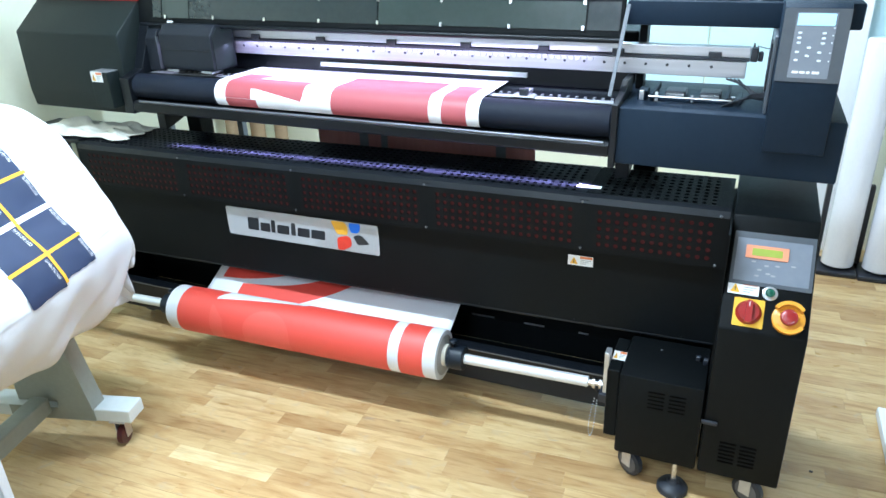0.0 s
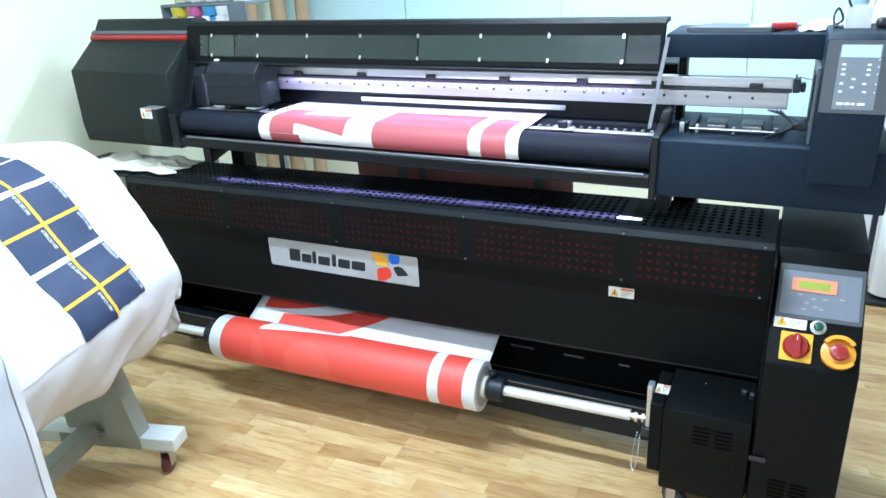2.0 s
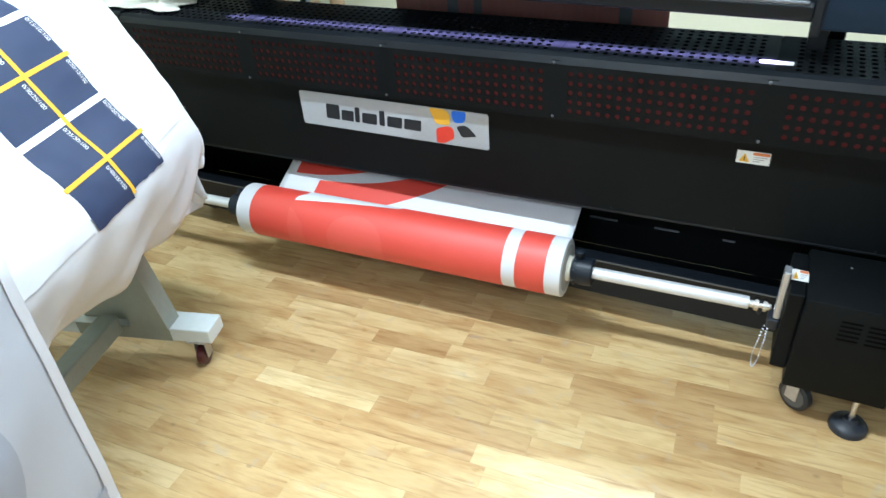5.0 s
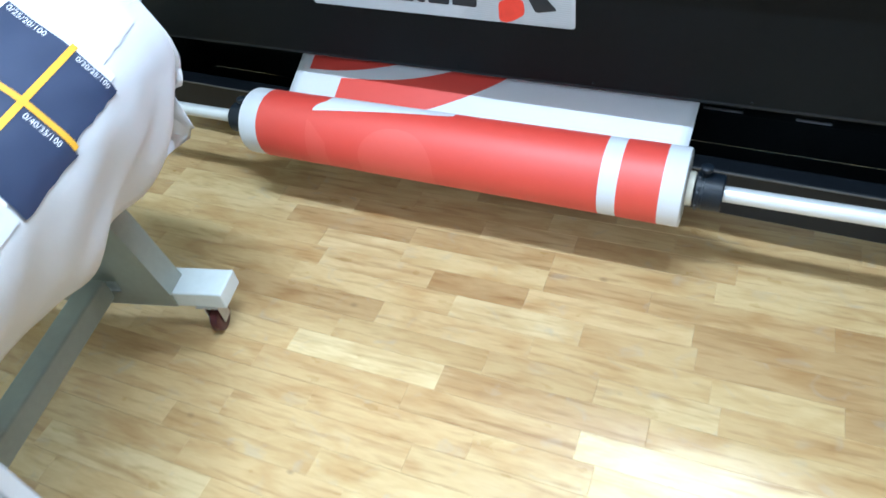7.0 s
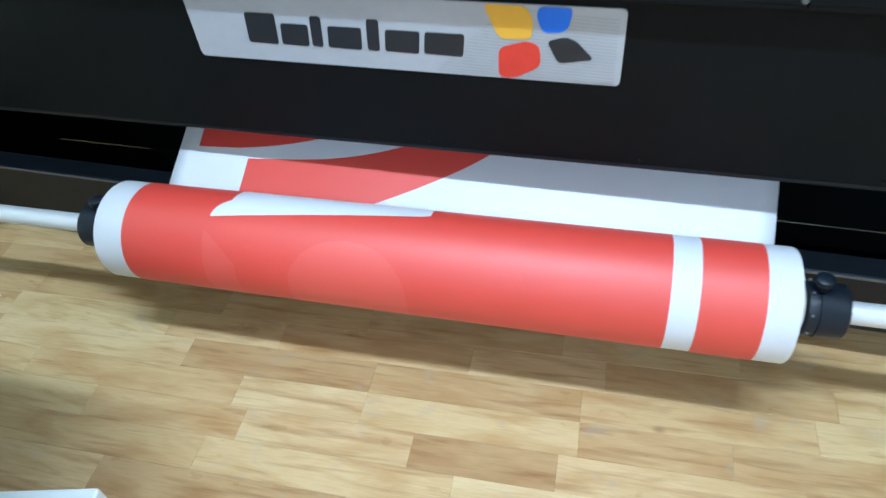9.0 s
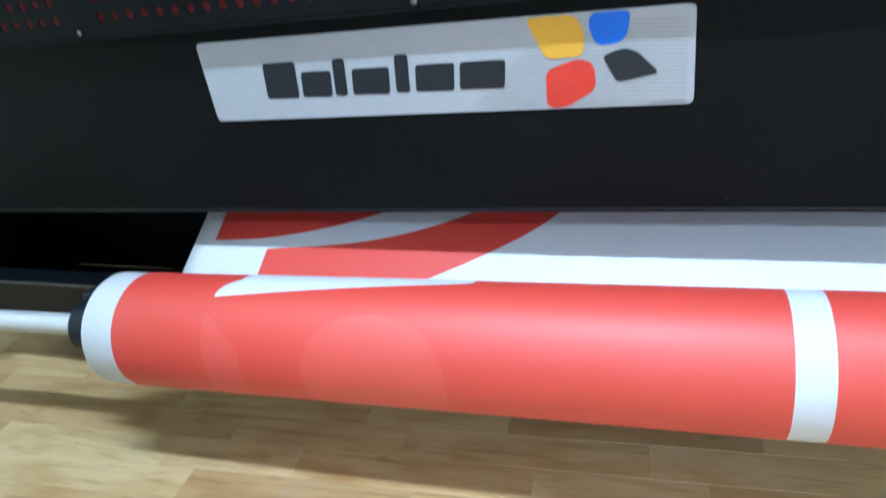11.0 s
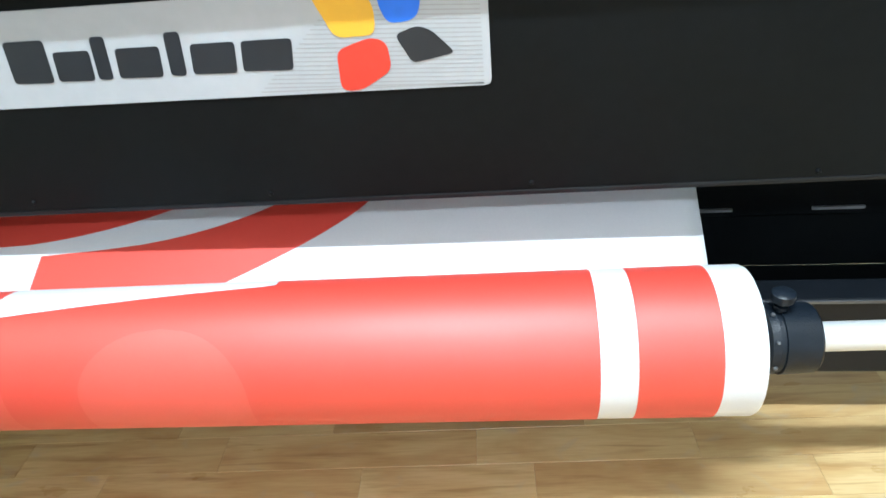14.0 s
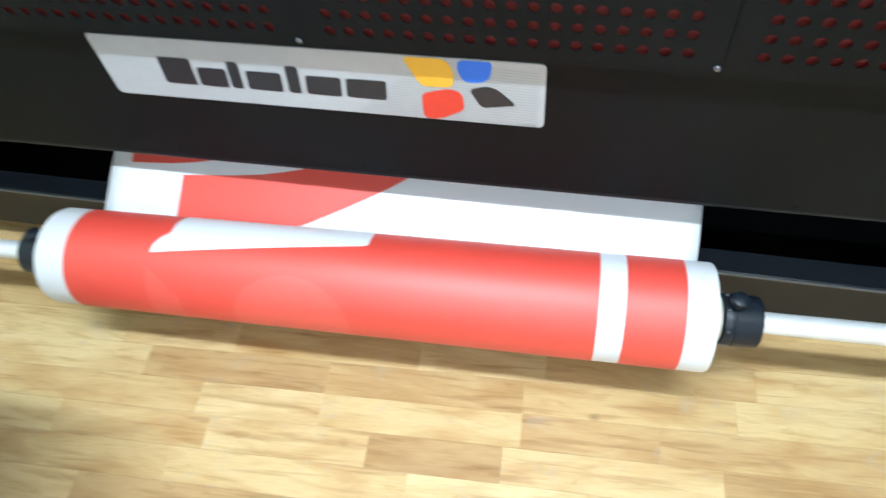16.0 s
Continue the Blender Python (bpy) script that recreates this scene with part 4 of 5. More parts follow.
for x0, x1, y0, z1 in ((0.770, 0.784, 0.128, 1.082), (0.812, 0.822, 0.125, 1.080), (0.905, 0.913, 0.13, 1.075), (1.004, 1.016, 0.14, 1.076)):
    part("station_clip", box((x0, y0 - 0.006, 1.0528), (x1, y0 - 0.0005, z1), 0.0015), STEEL, printer, "small bright clip")
part("station_rod", rod((0.795, 0.116, 1.068), (1.010, 0.116, 1.068), 0.003, 10), STEEL, printer, "thin bright rod")
part("bay_side", box((1.084, 0.06, 1.0525), (1.0935, 0.40, 1.242), 0.003), SLATE, printer)
part("bay_slot", box((1.079, 0.10, 1.10), (1.0835, 0.17, 1.22), 0.002), RUBBER, printer)
# control head with lit display
head = part("control_head", prism_x([(0.006, 0.972), (-0.004, 1.145), (0.018, 1.312), (0.05, 1.322), (0.30, 1.322), (0.30, 0.972)], 1.094, 1.234, 0.005), BAYM, printer, "charcoal control head with lit display", smooth=True)
HN = Vector((0, -(1.312 - 1.145), 0.022)).normalized()


def on_head(x, z, lift=0.0008):
    x -= 0.028
    return Vector((x, -0.004 + (z - 1.145) / 0.167 * 0.022, z)) + HN * lift


def head_plate(name, x0, z0, x1, z1, lift, thick, m, parent, label="", r=0.002):
    return part(name, plate([on_head(x0, z0, lift), on_head(x1, z0, lift), on_head(x1, z1, lift), on_head(x0, z1, lift)], thick, HN, r), m, parent, label)


face = head_plate("face_plate", 1.1235, 1.149, 1.2605, 1.311, 0.0008, 0.002, SLATE, head, "slate grey face plate")
head_plate("key_foil", 1.150, 1.158, 1.234, 1.302, 0.003, 0.001, PANEL, face)
head_plate("lit_display", 1.153, 1.274, 1.230, 1.300, 0.0042, 0.001, LCD, face, "pale blue lit display")
for x, z in ((1.162, 1.258), (1.162, 1.247), (1.162, 1.236), (1.212, 1.258), (1.212, 1.247), (1.212, 1.236), (1.185, 1.226), (1.162, 1.216), (1.208, 1.216), (1.184, 1.208), (1.162, 1.198), (1.210, 1.198)):
    head_plate("key", x - 0.0042, z - 0.0024, x + 0.0042, z + 0.0024, 0.0042, 0.002, KEYCAP, face, r=0.002)
for z in (1.268, 1.252, 1.236, 1.214, 1.196):
    head_plate("indicator", 1.2285, z, 1.2315, z + 0.003, 0.0042, 0.001, KEYCAP, face, r=0.001)
for x0, x1 in ((1.158, 1.172), (1.174, 1.186), (1.188, 1.196), (1.200, 1.216)):
    head_plate("mark_bar", x0, 1.168, x1, 1.174, 0.0042, 0.0006, LABELW, face)
for k in range(4):
    part("cable", wire(curve_points([(0.985 + 0.010 * k, 0.215, 1.106), (1.030 + 0.006 * k, 0.175 - 0.006 * k, 1.100 - 0.005 * k), (1.062, 0.150 - 0.004 * k, 1.086 - 0.004 * k), (1.090, 0.135, 1.082 - 0.003 * k)], 8), 0.0026), RUBBER, printer, "thin black cable")
for k in range(4):
    part("cable", wire(curve_points([(0.985 + 0.012 * k, 0.11 + 0.008 * k, 1.054), (1.018 + 0.008 * k, 0.115, 1.070 + 0.003 * k), (1.055, 0.125, 1.078 + 0.003 * k), (1.091, 0.130, 1.082 + 0.003 * k)], 8), 0.0026), RUBBER, printer, "thin black cable")
part("sensor_wire", wire(curve_points([(1.05, 0.25, 1.19), (1.08, 0.2, 1.192), (1.087, 0.16, 1.215)], 8), 0.0012), RUBBER, printer)
for x in (-1.02, 0.72):
    part("hanger_foot", prism_x([(0.13, 0.82), (0.13, 0.904), (0.24, 0.904), (0.24, 0.85)], x, x + 0.04, 0.003), BLACK2, printer)
for x in (-1.10, 0.74):
    part("stand_leg", boxes(((x, 0.36, 0.05), (x + 0.07, 0.44, 0.89)), ((x, 0.28, 0.012), (x + 0.07, 0.98, 0.05)), bevel=0.004), BLACK, printer)
    for y in (0.34, 0.92):
        part("stand_foot", rod((x + 0.035, y, 0.0), (x + 0.035, y, 0.014), 0.03, 20), RUBBER, printer)


def clamp(x):
    c = part("media_clamp", boxes(((x - 0.035, 0.112, 1.041), (x + 0.035, 0.152, 1.045)), ((x - 0.014, 0.135, 1.0452), (x + 0.014, 0.18, 1.057)), bevel=0.0015), ZINC, printer, "bright media edge clamp")
    part("clamp_grip", box((x - 0.012, 0.118, 1.0452), (x + 0.014, 0.134, 1.066), 0.003), RUBBER, c)


clamp(-0.72)
clamp(0.44)

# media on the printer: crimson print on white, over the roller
# Takes the printer's 0.86 degree roll, fitted to the camera's view.
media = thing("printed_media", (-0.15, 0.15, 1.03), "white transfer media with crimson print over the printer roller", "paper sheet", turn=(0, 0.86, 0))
MX0, MX1 = -0.612, 0.352


def media_at(x, s):
    """s runs from the back of the platen over the roller and down its front."""
    flat = 0.33
    r = PR + 0.0040
    if s < flat:
        y = 0.402 - s
        return Vector((x, y, PZ + r + 0.004 * (y - PY) + 0.0008 * math.sin(x * 6) * min(1, (y - PY) / 0.1)))
    t = (s - flat) / r
    return Vector((x, PY - r * math.sin(t), PZ + r * math.cos(t)))


def media_patch(name, m, lift, xl, xr, s0, s1, n=40, k=6):
    bm = bmesh.new()
    rows = []
    for i in range(n + 1):
        s = s0 + (s1 - s0) * i / n
        a, b = xl(s), xr(s)
        row = []
        for j in range(k + 1):
            p = media_at(a + (b - a) * j / k, s)
            q = (p - Vector((p.x, PY, PZ))).normalized() if s > 0.33 else Vector((0, 0, 1))
            row.append(bm.verts.new(p + q * lift))
        rows.append(row)
    for r0, r1 in zip(rows, rows[1:]):
        for j in range(k):
            bm.faces.new((r0[j], r0[j + 1], r1[j + 1], r1[j]))
    return part(name, bm, m, media, smooth=True)


SE = 0.33 + PR * 2.6
media_patch("media_sheet", MWHITE, 0.0, lambda s: MX0, lambda s: MX1, 0.10, SE, 60, 20)
media_patch("crimson_block", MRED, 0.0008, lambda s: -0.150, lambda s: 0.190, 0.192, SE, 44)
media_patch("crimson_block", MRED, 0.0008, lambda s: -0.565, lambda s: -0.255 - 0.012 * max(0, (s - 0.385) / 0.03), 0.30, 0.408, 30)
media_patch("crimson_block", MRED, 0.0008, lambda s: -0.565, lambda s: -0.47 + 0.03 * (0.298 - s) / 0.06, 0.235, 0.2995, 12)
media_patch("crimson_tail", MRED, 0.0008, lambda s: -0.565, lambda s: -0.44, 0.409, SE, 12)
media_patch("white_slash", MWHITE, 0.0014, lambda s: -0.46, lambda s: -0.45 + 0.19 * min(1, max(0, (s - 0.372) / 0.032)), 0.374, 0.409, 16)
media_patch("crimson_stripe", MRED, 0.0008, lambda s: 0.232, lambda s: 0.312, 0.220, SE, 32)

# media hanging behind, seen under the printer
hang = thing("hanging_media", (-0.1, 0.62, 0.5), "dull red printed media hanging down behind the heat cabinet", "paper sheet")
bm = bmesh.new()
rows = []
for i in range(41):
    x = -0.62 + 0.97 * i / 40
    rows.append([bm.verts.new((x, 0.62 + 0.012 * math.sin(17 * x) + 0.006 * math.sin(41 * x), z)) for z in (0.30, 0.5, 0.7, 0.93)])
for r0, r1 in zip(rows, rows[1:]):
    for j in range(3):
        bm.faces.new((r0[j], r1[j], r1[j + 1], r0[j + 1]))
part("media_web", bm, MREDB, hang, smooth=True)
for x0, x1 in ((-0.40, -0.36), (-0.30, -0.27), (0.20, 0.24)):
    part("pale_stripe", box((x0, 0.600, 0.31), (x1, 0.602, 0.92)), PANEL, hang)
part("media_core", rod((-0.70, 0.62, 0.29), (0.45, 0.62, 0.29), 0.03, 20), CARD, hang, smooth=True)

# ---- draped plotter beside the camera ----
SX, SY = -0.617, -0.578      # tip of the foot beam; the stand is turned on the floor
plotter = thing("plotter_stand", (SX, SY, 0), "grey green metal stand on maroon casters under white fabric", "stand", turn=(0, 0, 15))
for yc in (SY, SY - 1.75):
    near = yc - 0.039
    part("foot_beam", box((SX - 0.72, near, 0.094), (SX, yc + 0.039, 0.140), 0.004), LEG2, plotter, "pale grey painted foot beam")
    part("beam_cheek", box((SX - 0.42, near - 0.003, 0.096), (SX - 0.119, near - 0.0005, 0.1395), 0.001), LEG, plotter)
    # folded gusset: a tapering cheek on the near side with a flange turned back
    gus = part("gusset", plate([(SX - 0.117, near - 0.003, 0.139), (SX - 0.158, near - 0.003, 0.365), (SX - 0.235, near - 0.003, 0.80), (SX - 0.275, near - 0.003, 0.80), (SX - 0.215, near - 0.003, 0.365), (SX - 0.238, near - 0.003, 0.139)], 0.004, (0, -1, 0)), LEG, plotter, "grey green gusset plate")
    part("flange", plate([(SX - 0.118, near - 0.0028, 0.1405), (SX - 0.118, near + 0.055, 0.1405), (SX - 0.159, near + 0.055, 0.365), (SX - 0.236, near + 0.055, 0.80), (SX - 0.236, near - 0.0028, 0.80), (SX - 0.159, near - 0.0028, 0.365)], 0.004, (-0.98, 0, -0.18)), LEG, gus)
    part("post", box((SX - 0.405, near + 0.022, 0.141), (SX - 0.20, yc + 0.036, 0.82), 0.005), LEG, plotter)
    for x, turn in ((SX - 0.052, 0.016), (SX - 0.66, 0.010)):
        caster(plotter, x, yc - turn, 0.034, 0.094, MAROON, MAROON, 5)
        part("caster_plate", box((x - 0.028, yc - turn - 0.024, 0.0885), (x + 0.028, yc - turn + 0.030, 0.0938), 0.001), ZINC, plotter, "zinc caster mounting plate")
part("cross_beam", box((SX - 0.325, SY - 1.75 + 0.04, 0.122), (SX - 0.266, SY - 0.0425, 0.180), 0.005), LEG, plotter, "square grey green cross tube")
part("plotter_body", prism_x([(-1.25, 0.821), (-1.25, 0.98), (-0.66, 0.98), (-0.66, 0.821)], -1.10, -0.98, 0.02), LEG2, plotter, "pale plotter body under the fabric")

cloth = thing("draped_fabric", (-0.8, -1.2, 0.9), "white fabric draped over the plotter with soft folds", "fabric")
PROF = [(-1.42, 0.70), (-1.38, 0.93), (-1.25, 1.055), (-1.05, 1.085), (-0.90, 1.078), (-0.815, 1.035), (-0.766, 0.985), (-0.732, 0.926), (-0.679, 0.829), (-0.612, 0.744), (-0.578, 0.665), (-0.590, 0.585), (-0.640, 0.480), (-0.700, 0.375)]
CURVE = curve_points([(x, 0, z) for x, z in PROF], 12)
ARC = [0.0]
for a, b in zip(CURVE, CURVE[1:]):
    ARC.append(ARC[-1] + (b - a).length)


def prof(s):
    s = min(max(s, 0), ARC[-1] - 1e-6)
    for i in range(len(ARC) - 1):
        if ARC[i + 1] >= s:
            t = (s - ARC[i]) / (ARC[i + 1] - ARC[i])
            p = CURVE[i].lerp(CURVE[i + 1], t)
            d = (CURVE[i + 1] - CURVE[i]).normalized()
            return p, Vector((-d.z, 0, d.x)) * -1
    return CURVE[-1], Vector((1, 0, 0))


S_K8 = min(range(len(CURVE)), key=lambda i: (CURVE[i] - Vector((-0.612, 0, 0.744))).length)
S_K8 = ARC[S_K8]


# the cloth lies turned with the stand: pivot on the cloth, its place in the room, and the turn
PIV, SPOT, TWIST = Vector((-0.612, -0.726, 0.744)), Vector((-0.505, -0.792, 0.784)), radians(16)


def drape(y, s, lift=0.0):
    s = min(s, ARC[-1] - 0.105 * min(1.0, max(0.55, (y + 0.78) / 0.3)))
    p, n = prof(s)
    if n.x + n.z < 0:
        n = -n
    low = max(0.0, (s - S_K8 - 0.08) / 0.3)
    fold = 0.009 * low * math.sin(24 * y + 9 * s) + 0.007 * low * math.sin(11 * y + 2.0) + 0.005 * math.sin(40 * (y + 0.8 * s)) * min(1, low * 3)
    fold += 0.006 * noise.noise(Vector((p.x * 6, y * 7, p.z * 6))) * (1 + 5 * low) + 0.0035 * noise.noise(Vector((p.x * 21, y * 24, p.z * 21)))
    fold += 0.012 * low * max(0.0, 1 - abs(y + 0.60 + 0.5 * (low - 0.4)) / 0.05)
    fold += 0.006 * math.sin(16 * (y + 0.4 * s)) * max(0, -y - 0.85)
    q = Vector((p.x, y, p.z)) + n * (fold + lift)
    q.z += 0.012 * low * math.sin(4.2 * y + 1.0)
    if y > -0.66:
        e = (y + 0.66) / 0.20
        q.x -= 0.030 * e * e * min(1.0, max(0.0, (s - S_K8 + 0.12) / 0.15))
        q.z -= 0.012 * e * e
    q = (q - PIV) * 0.935
    q.y *= 1.27
    return SPOT + Vector((q.x * math.cos(TWIST) - q.y * math.sin(TWIST), q.x * math.sin(TWIST) + q.y * math.cos(TWIST), q.z))


NV, NU = 84, 96
YA, YB = -1.95, -0.430
bm = bmesh.new()
grid = []
for i in range(NU + 1):
    u = i / NU
    y = YB + (YA - YB) * u ** 1.5
    edge = 0.006 * noise.noise(Vector((3, y * 20, 1)))
    grid.append([bm.verts.new(drape(y, (ARC[-1] - 0.105 * min(1.0, max(0.55, (y + 0.78) / 0.3))) * j / NV * (1 + edge * j / NV))) for j in range(NV + 1)])
for a, b in zip(grid, grid[1:]):
    for j in range(NV):
        bm.faces.new((a[j], a[j + 1], b[j + 1], b[j]))
# the end falls down past the plotter
prev = grid[0]
for k in range(1, 9):
    row = []
    for j, v in enumerate(grid[0]):
        c = v.co
        zb = min(c.z, 0.55 + 0.04 * math.sin(c.x * 9))
        row.append(bm.verts.new((c.x - 0.012 * k / 8 + 0.006 * math.sin(30 * c.x + k), c.y + 0.012 * math.sin(k * 0.5) + 0.004 * math.sin(22 * c.x), c.z + (zb - c.z) * k / 8)))
    for j in range(NV):
        bm.faces.new((prev[j], row[j], row[j + 1], prev[j + 1]))
    prev = row
cl = part("fabric", bm, FABRIC, cloth, smooth=True)
sol = cl.modifiers.new("thickness", "SOLIDIFY")
sol.thickness, sol.offset = 0.0015, -1
# loose corner tip, folded and frayed
HEM = ARC[-1] - 0.106
bm = bmesh.new()
ta = [drape(-0.458, HEM - 0.085), drape(-0.458, HEM - 0.03), drape(-0.475, HEM), drape(-0.53, HEM), drape(-0.60, HEM)]
tb = [Vector((-0.590, -0.496, 0.512)), Vector((-0.612, -0.486, 0.494)), Vector((-0.628, -0.486, 0.474)), Vector((-0.640, -0.520, 0.472)), Vector((-0.640, -0.575, 0.478))]
rows = []
for k in range(7):
    t = k / 6
    rows.append([bm.verts.new(p.lerp(q, t) + Vector((0.006, -0.004, 0.002)) * math.sin(2.6 * t + 1.9 * i) * t + Vector((0.0, 0.0, 0.006)) * (k == 6) * noise.noise(Vector((i * 3.1, k, 0.5)))) for i, (p, q) in enumerate(zip(ta, tb))])
for r0, r1 in zip(rows, rows[1:]):
    for i in range(4):
        bm.faces.new((r0[i], r0[i + 1], r1[i + 1], r1[i]))
ct2 = part("corner_tip", bm, FABRIC, cloth, "frayed loose corner", smooth=True)
sol = ct2.modifiers.new("thickness", "SOLIDIFY")
sol.thickness = 0.0015
part("thread", wire(curve_points([drape(-0.457, S_K8 + 0.02), drape(-0.457, S_K8 + 0.02) + Vector((0.010, 0.004, 0.002)), drape(-0.457, S_K8 + 0.02) + Vector((0.02, 0.008, 0.002))], 4), 0.0008, 5), FABRIC, cloth)

swatch = thing("colour_test_print", (-0.65, -0.72, 0.83), "navy colour test squares with orange and white lines on the fabric", "printed fabric")


def cloth_patch(name, m, ya, yb, sa, sb, lift, parent, ragged=0.0):
    bm = bmesh.new()
    nu, nv = max(2, int(abs(yb - ya) / 0.012)), max(2, int(abs(sb - sa) / 0.010))
    g = []
    for i in range(nu + 1):
        y = ya + (yb - ya) * i / nu
        row = []
        for j in range(nv + 1):
            s = sa + (sb - sa) * j / nv
            if ragged and j == nv:
                s += ragged * noise.noise(Vector((y * 70, 0.3, 2)))
            row.append(bm.verts.new(drape(y, s, lift)))
        g.append(row)
    for a, b in zip(g, g[1:]):
        for j in range(nv):
            bm.faces.new((a[j], a[j + 1], b[j + 1], b[j]))
    return part(name, bm, m, parent, smooth=True)


YL, YM, YR = -0.842, -0.726, -0.612
STEP = 0.110
base = cloth_patch("pale_ground", MWHITE, YL - 0.004, YR + 0.012, S_K8 - 4.4 * STEP, S_K8 + 0.070, 0.0022, swatch)
cloth_patch("cloth_margin", FABRIC, YR + 0.010, YR + 0.125, S_K8 - 0.62, S_K8 + 0.045, 0.0024, swatch, 0.005)
cloth_patch("cloth_margin", FABRIC, YL - 0.34, YL - 0.002, S_K8 - 0.62, S_K8 + 0.095, 0.0024, swatch, 0.004)
for r in range(-4, 2):
    for ya, yb in ((YL, YM), (YM, YR)):
        sa, sb = S_K8 + (r - 0) * STEP - STEP, S_K8 + r * STEP
        if r == 1:
            sa, sb = S_K8, S_K8 + (0.100 if ya == YL else 0.085)
        cloth_patch("navy_square", NAVY, ya + 0.003, yb - 0.003, sa + 0.004, sb - 0.004 if r < 1 else sb, 0.0032, swatch, 0.004 if r == 1 else 0.0)
for r in range(-3, 1):
    orange = r % 2 == 0
    cloth_patch("line", ORANGE if orange else MWHITE, YL - 0.002, YR + 0.004, S_K8 + r * STEP - (0.005 if orange else 0.008), S_K8 + r * STEP + (0.005 if orange else 0.008), 0.0042, swatch)
cloth_patch("line", ORANGE, YM - 0.0045, YM + 0.0045, S_K8 - 4.2 * STEP, S_K8 + 0.092, 0.0048, swatch)


def cloth_text(body, y, s):
    """Small pale figures running down the cloth."""
    cu = bpy.data.curves.new("printed_figure", "FONT")
    cu.body, cu.size = body, 0.0125
    tmp = new("figure_source", cu)
    me = bpy.data.meshes.new_from_object(tmp.evaluated_get(bpy.context.evaluated_depsgraph_get()))
    bpy.data.objects.remove(tmp)
    off = BASE[swatch]
    for v in me.vertices:
        v.co = drape(y + v.co.y, s + v.co.x, 0.0046) - off
    me.materials.append(MWHITE)
    ob = new("printed_figure", me)
    ob.parent = swatch


for r, (a, b) in enumerate((("0/25/20/100", "0/15/10/100"), ("0/30/25/100", "0/20/15/100"), ("0/35/30/100", "0/25/20/100"), ("0/40/35/100", "0/30/25/100"))):
    cloth_text(a, YM - 0.018, S_K8 - (3 - r) * STEP + 0.012)
    cloth_text(b, YR - 0.016, S_K8 - (3 - r) * STEP + 0.012)

# thin fabric hanging in front of the stand, nearest the room
sheer = thing("hanging_fabric", (-0.45, -1.5, 0.6), "thin white fabric with a faded grey print hanging down", "fabric")


VIEW = Vector((1.0, -1.88, 1.46))


def sheer_at(u, v):
    """u from its far edge towards the room, v from the top down."""
    x = -0.475 + 0.27 * u + 0.14 * v ** 1.2 + 0.02 * math.sin(5 * u + 2 * v) * (0.2 + v)
    y = -1.045 - 0.115 * v - 1.05 * u
    z = 0.98 - 0.755 * v - 0.11 * u * v + 0.10 * max(0, 0.2 - v)
    if v < 0.3:
        x -= 0.35 * (0.3 - v)
    out = 0.93 + 0.07 * max(0.0, min(1.0, (v - 0.35) / 0.6))
    x += 0.010 * noise.noise(Vector((u * 5, v * 4, 7.0))) + 0.004 * noise.noise(Vector((u * 16, v * 9, 2.0)))
    return VIEW + (Vector((x, y, z)) - VIEW) * out


bm = bmesh.new()
g = [[bm.verts.new(sheer_at(i / 40, j / 30)) for j in range(31)] for i in range(41)]
for a, b in zip(g, g[1:]):
    for j in range(30):
        bm.faces.new((a[j], a[j + 1], b[j + 1], b[j]))
sh = part("fabric", bm, SHEER, sheer, smooth=True)
sol = sh.modifiers.new("thickness", "SOLIDIFY")
sol.thickness, sol.offset = 0.001, -1


def sheer_patch(name, m, f0, f1, lift=0.004, n=24):
    """A band between two curves given in (u, v)."""
    bm = bmesh.new()
    rows = []
    for i in range(n + 1):
        t = i / n
        (u0, v0), (u1, v1) = f0(t), f1(t)
        rows.append([bm.verts.new(sheer_at(u0 + (u1 - u0) * k / 4, v0 + (v1 - v0) * k / 4) + Vector((lift, 0, 0.001))) for k in range(5)])
    for a, b in zip(rows, rows[1:]):
        for k in range(4):
            bm.faces.new((a[k], a[k + 1], b[k + 1], b[k]))
    return part(name, bm, m, sheer, smooth=True)


def ring(r):
    return lambda t: (0.30 - r * 0.95 * math.sin(math.pi * (0.05 + 1.1 * t)), 0.62 - r * 1.25 * math.cos(math.pi * (0.05 + 1.1 * t)))


sheer_patch("faded_ring", GHOST, ring(0.175), ring(0.125))
sheer_patch("selvedge", FABRIC, lambda t: (0.002, 0.12 + 0.87 * t), lambda t: (0.022, 0.12 + 0.87 * t), 0.003)
# Grey band painted along the hem for the shade of its fold.
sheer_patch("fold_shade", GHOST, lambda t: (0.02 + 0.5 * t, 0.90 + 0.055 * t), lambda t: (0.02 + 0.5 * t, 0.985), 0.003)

# ---- things standing round the machine ----
for k, (x, y, h, r) in enumerate(((1.535, 1.50, 1.03, 0.066), (1.70, 1.49, 1.05, 0.066), (1.87, 1.52, 0.98, 0.066))):
    rl = thing("wrapped_media_roll", (x, y, 0), "white media roll in glossy wrap standing on a black tray", "media roll", "standing media rolls")
    part("roll", add_lathe(bmesh.new(), (x, y, 0.03), (x + 0.012, y + 0.05, h), [(0, r - 0.008), (0.006, r), (h - 0.04, r), (h - 0.033, r - 0.006), (h - 0.03, 0.03)], 32), WRAP, rl, smooth=True)
    part("tray", box((x - 0.085, y - 0.085, 0.0), (x + 0.078, y + 0.09, 0.022), 0.006), RUBBER, rl, "black plastic tray")
    part("tray_back", box((x - 0.092, y + 0.05, 0.0225), (x - 0.070, y + 0.085, 0.40), 0.004), RUBBER, rl)
pl = thing("low_platform", (1.9, -0.3, 0), "low white platform board standing on the floor", "platform")
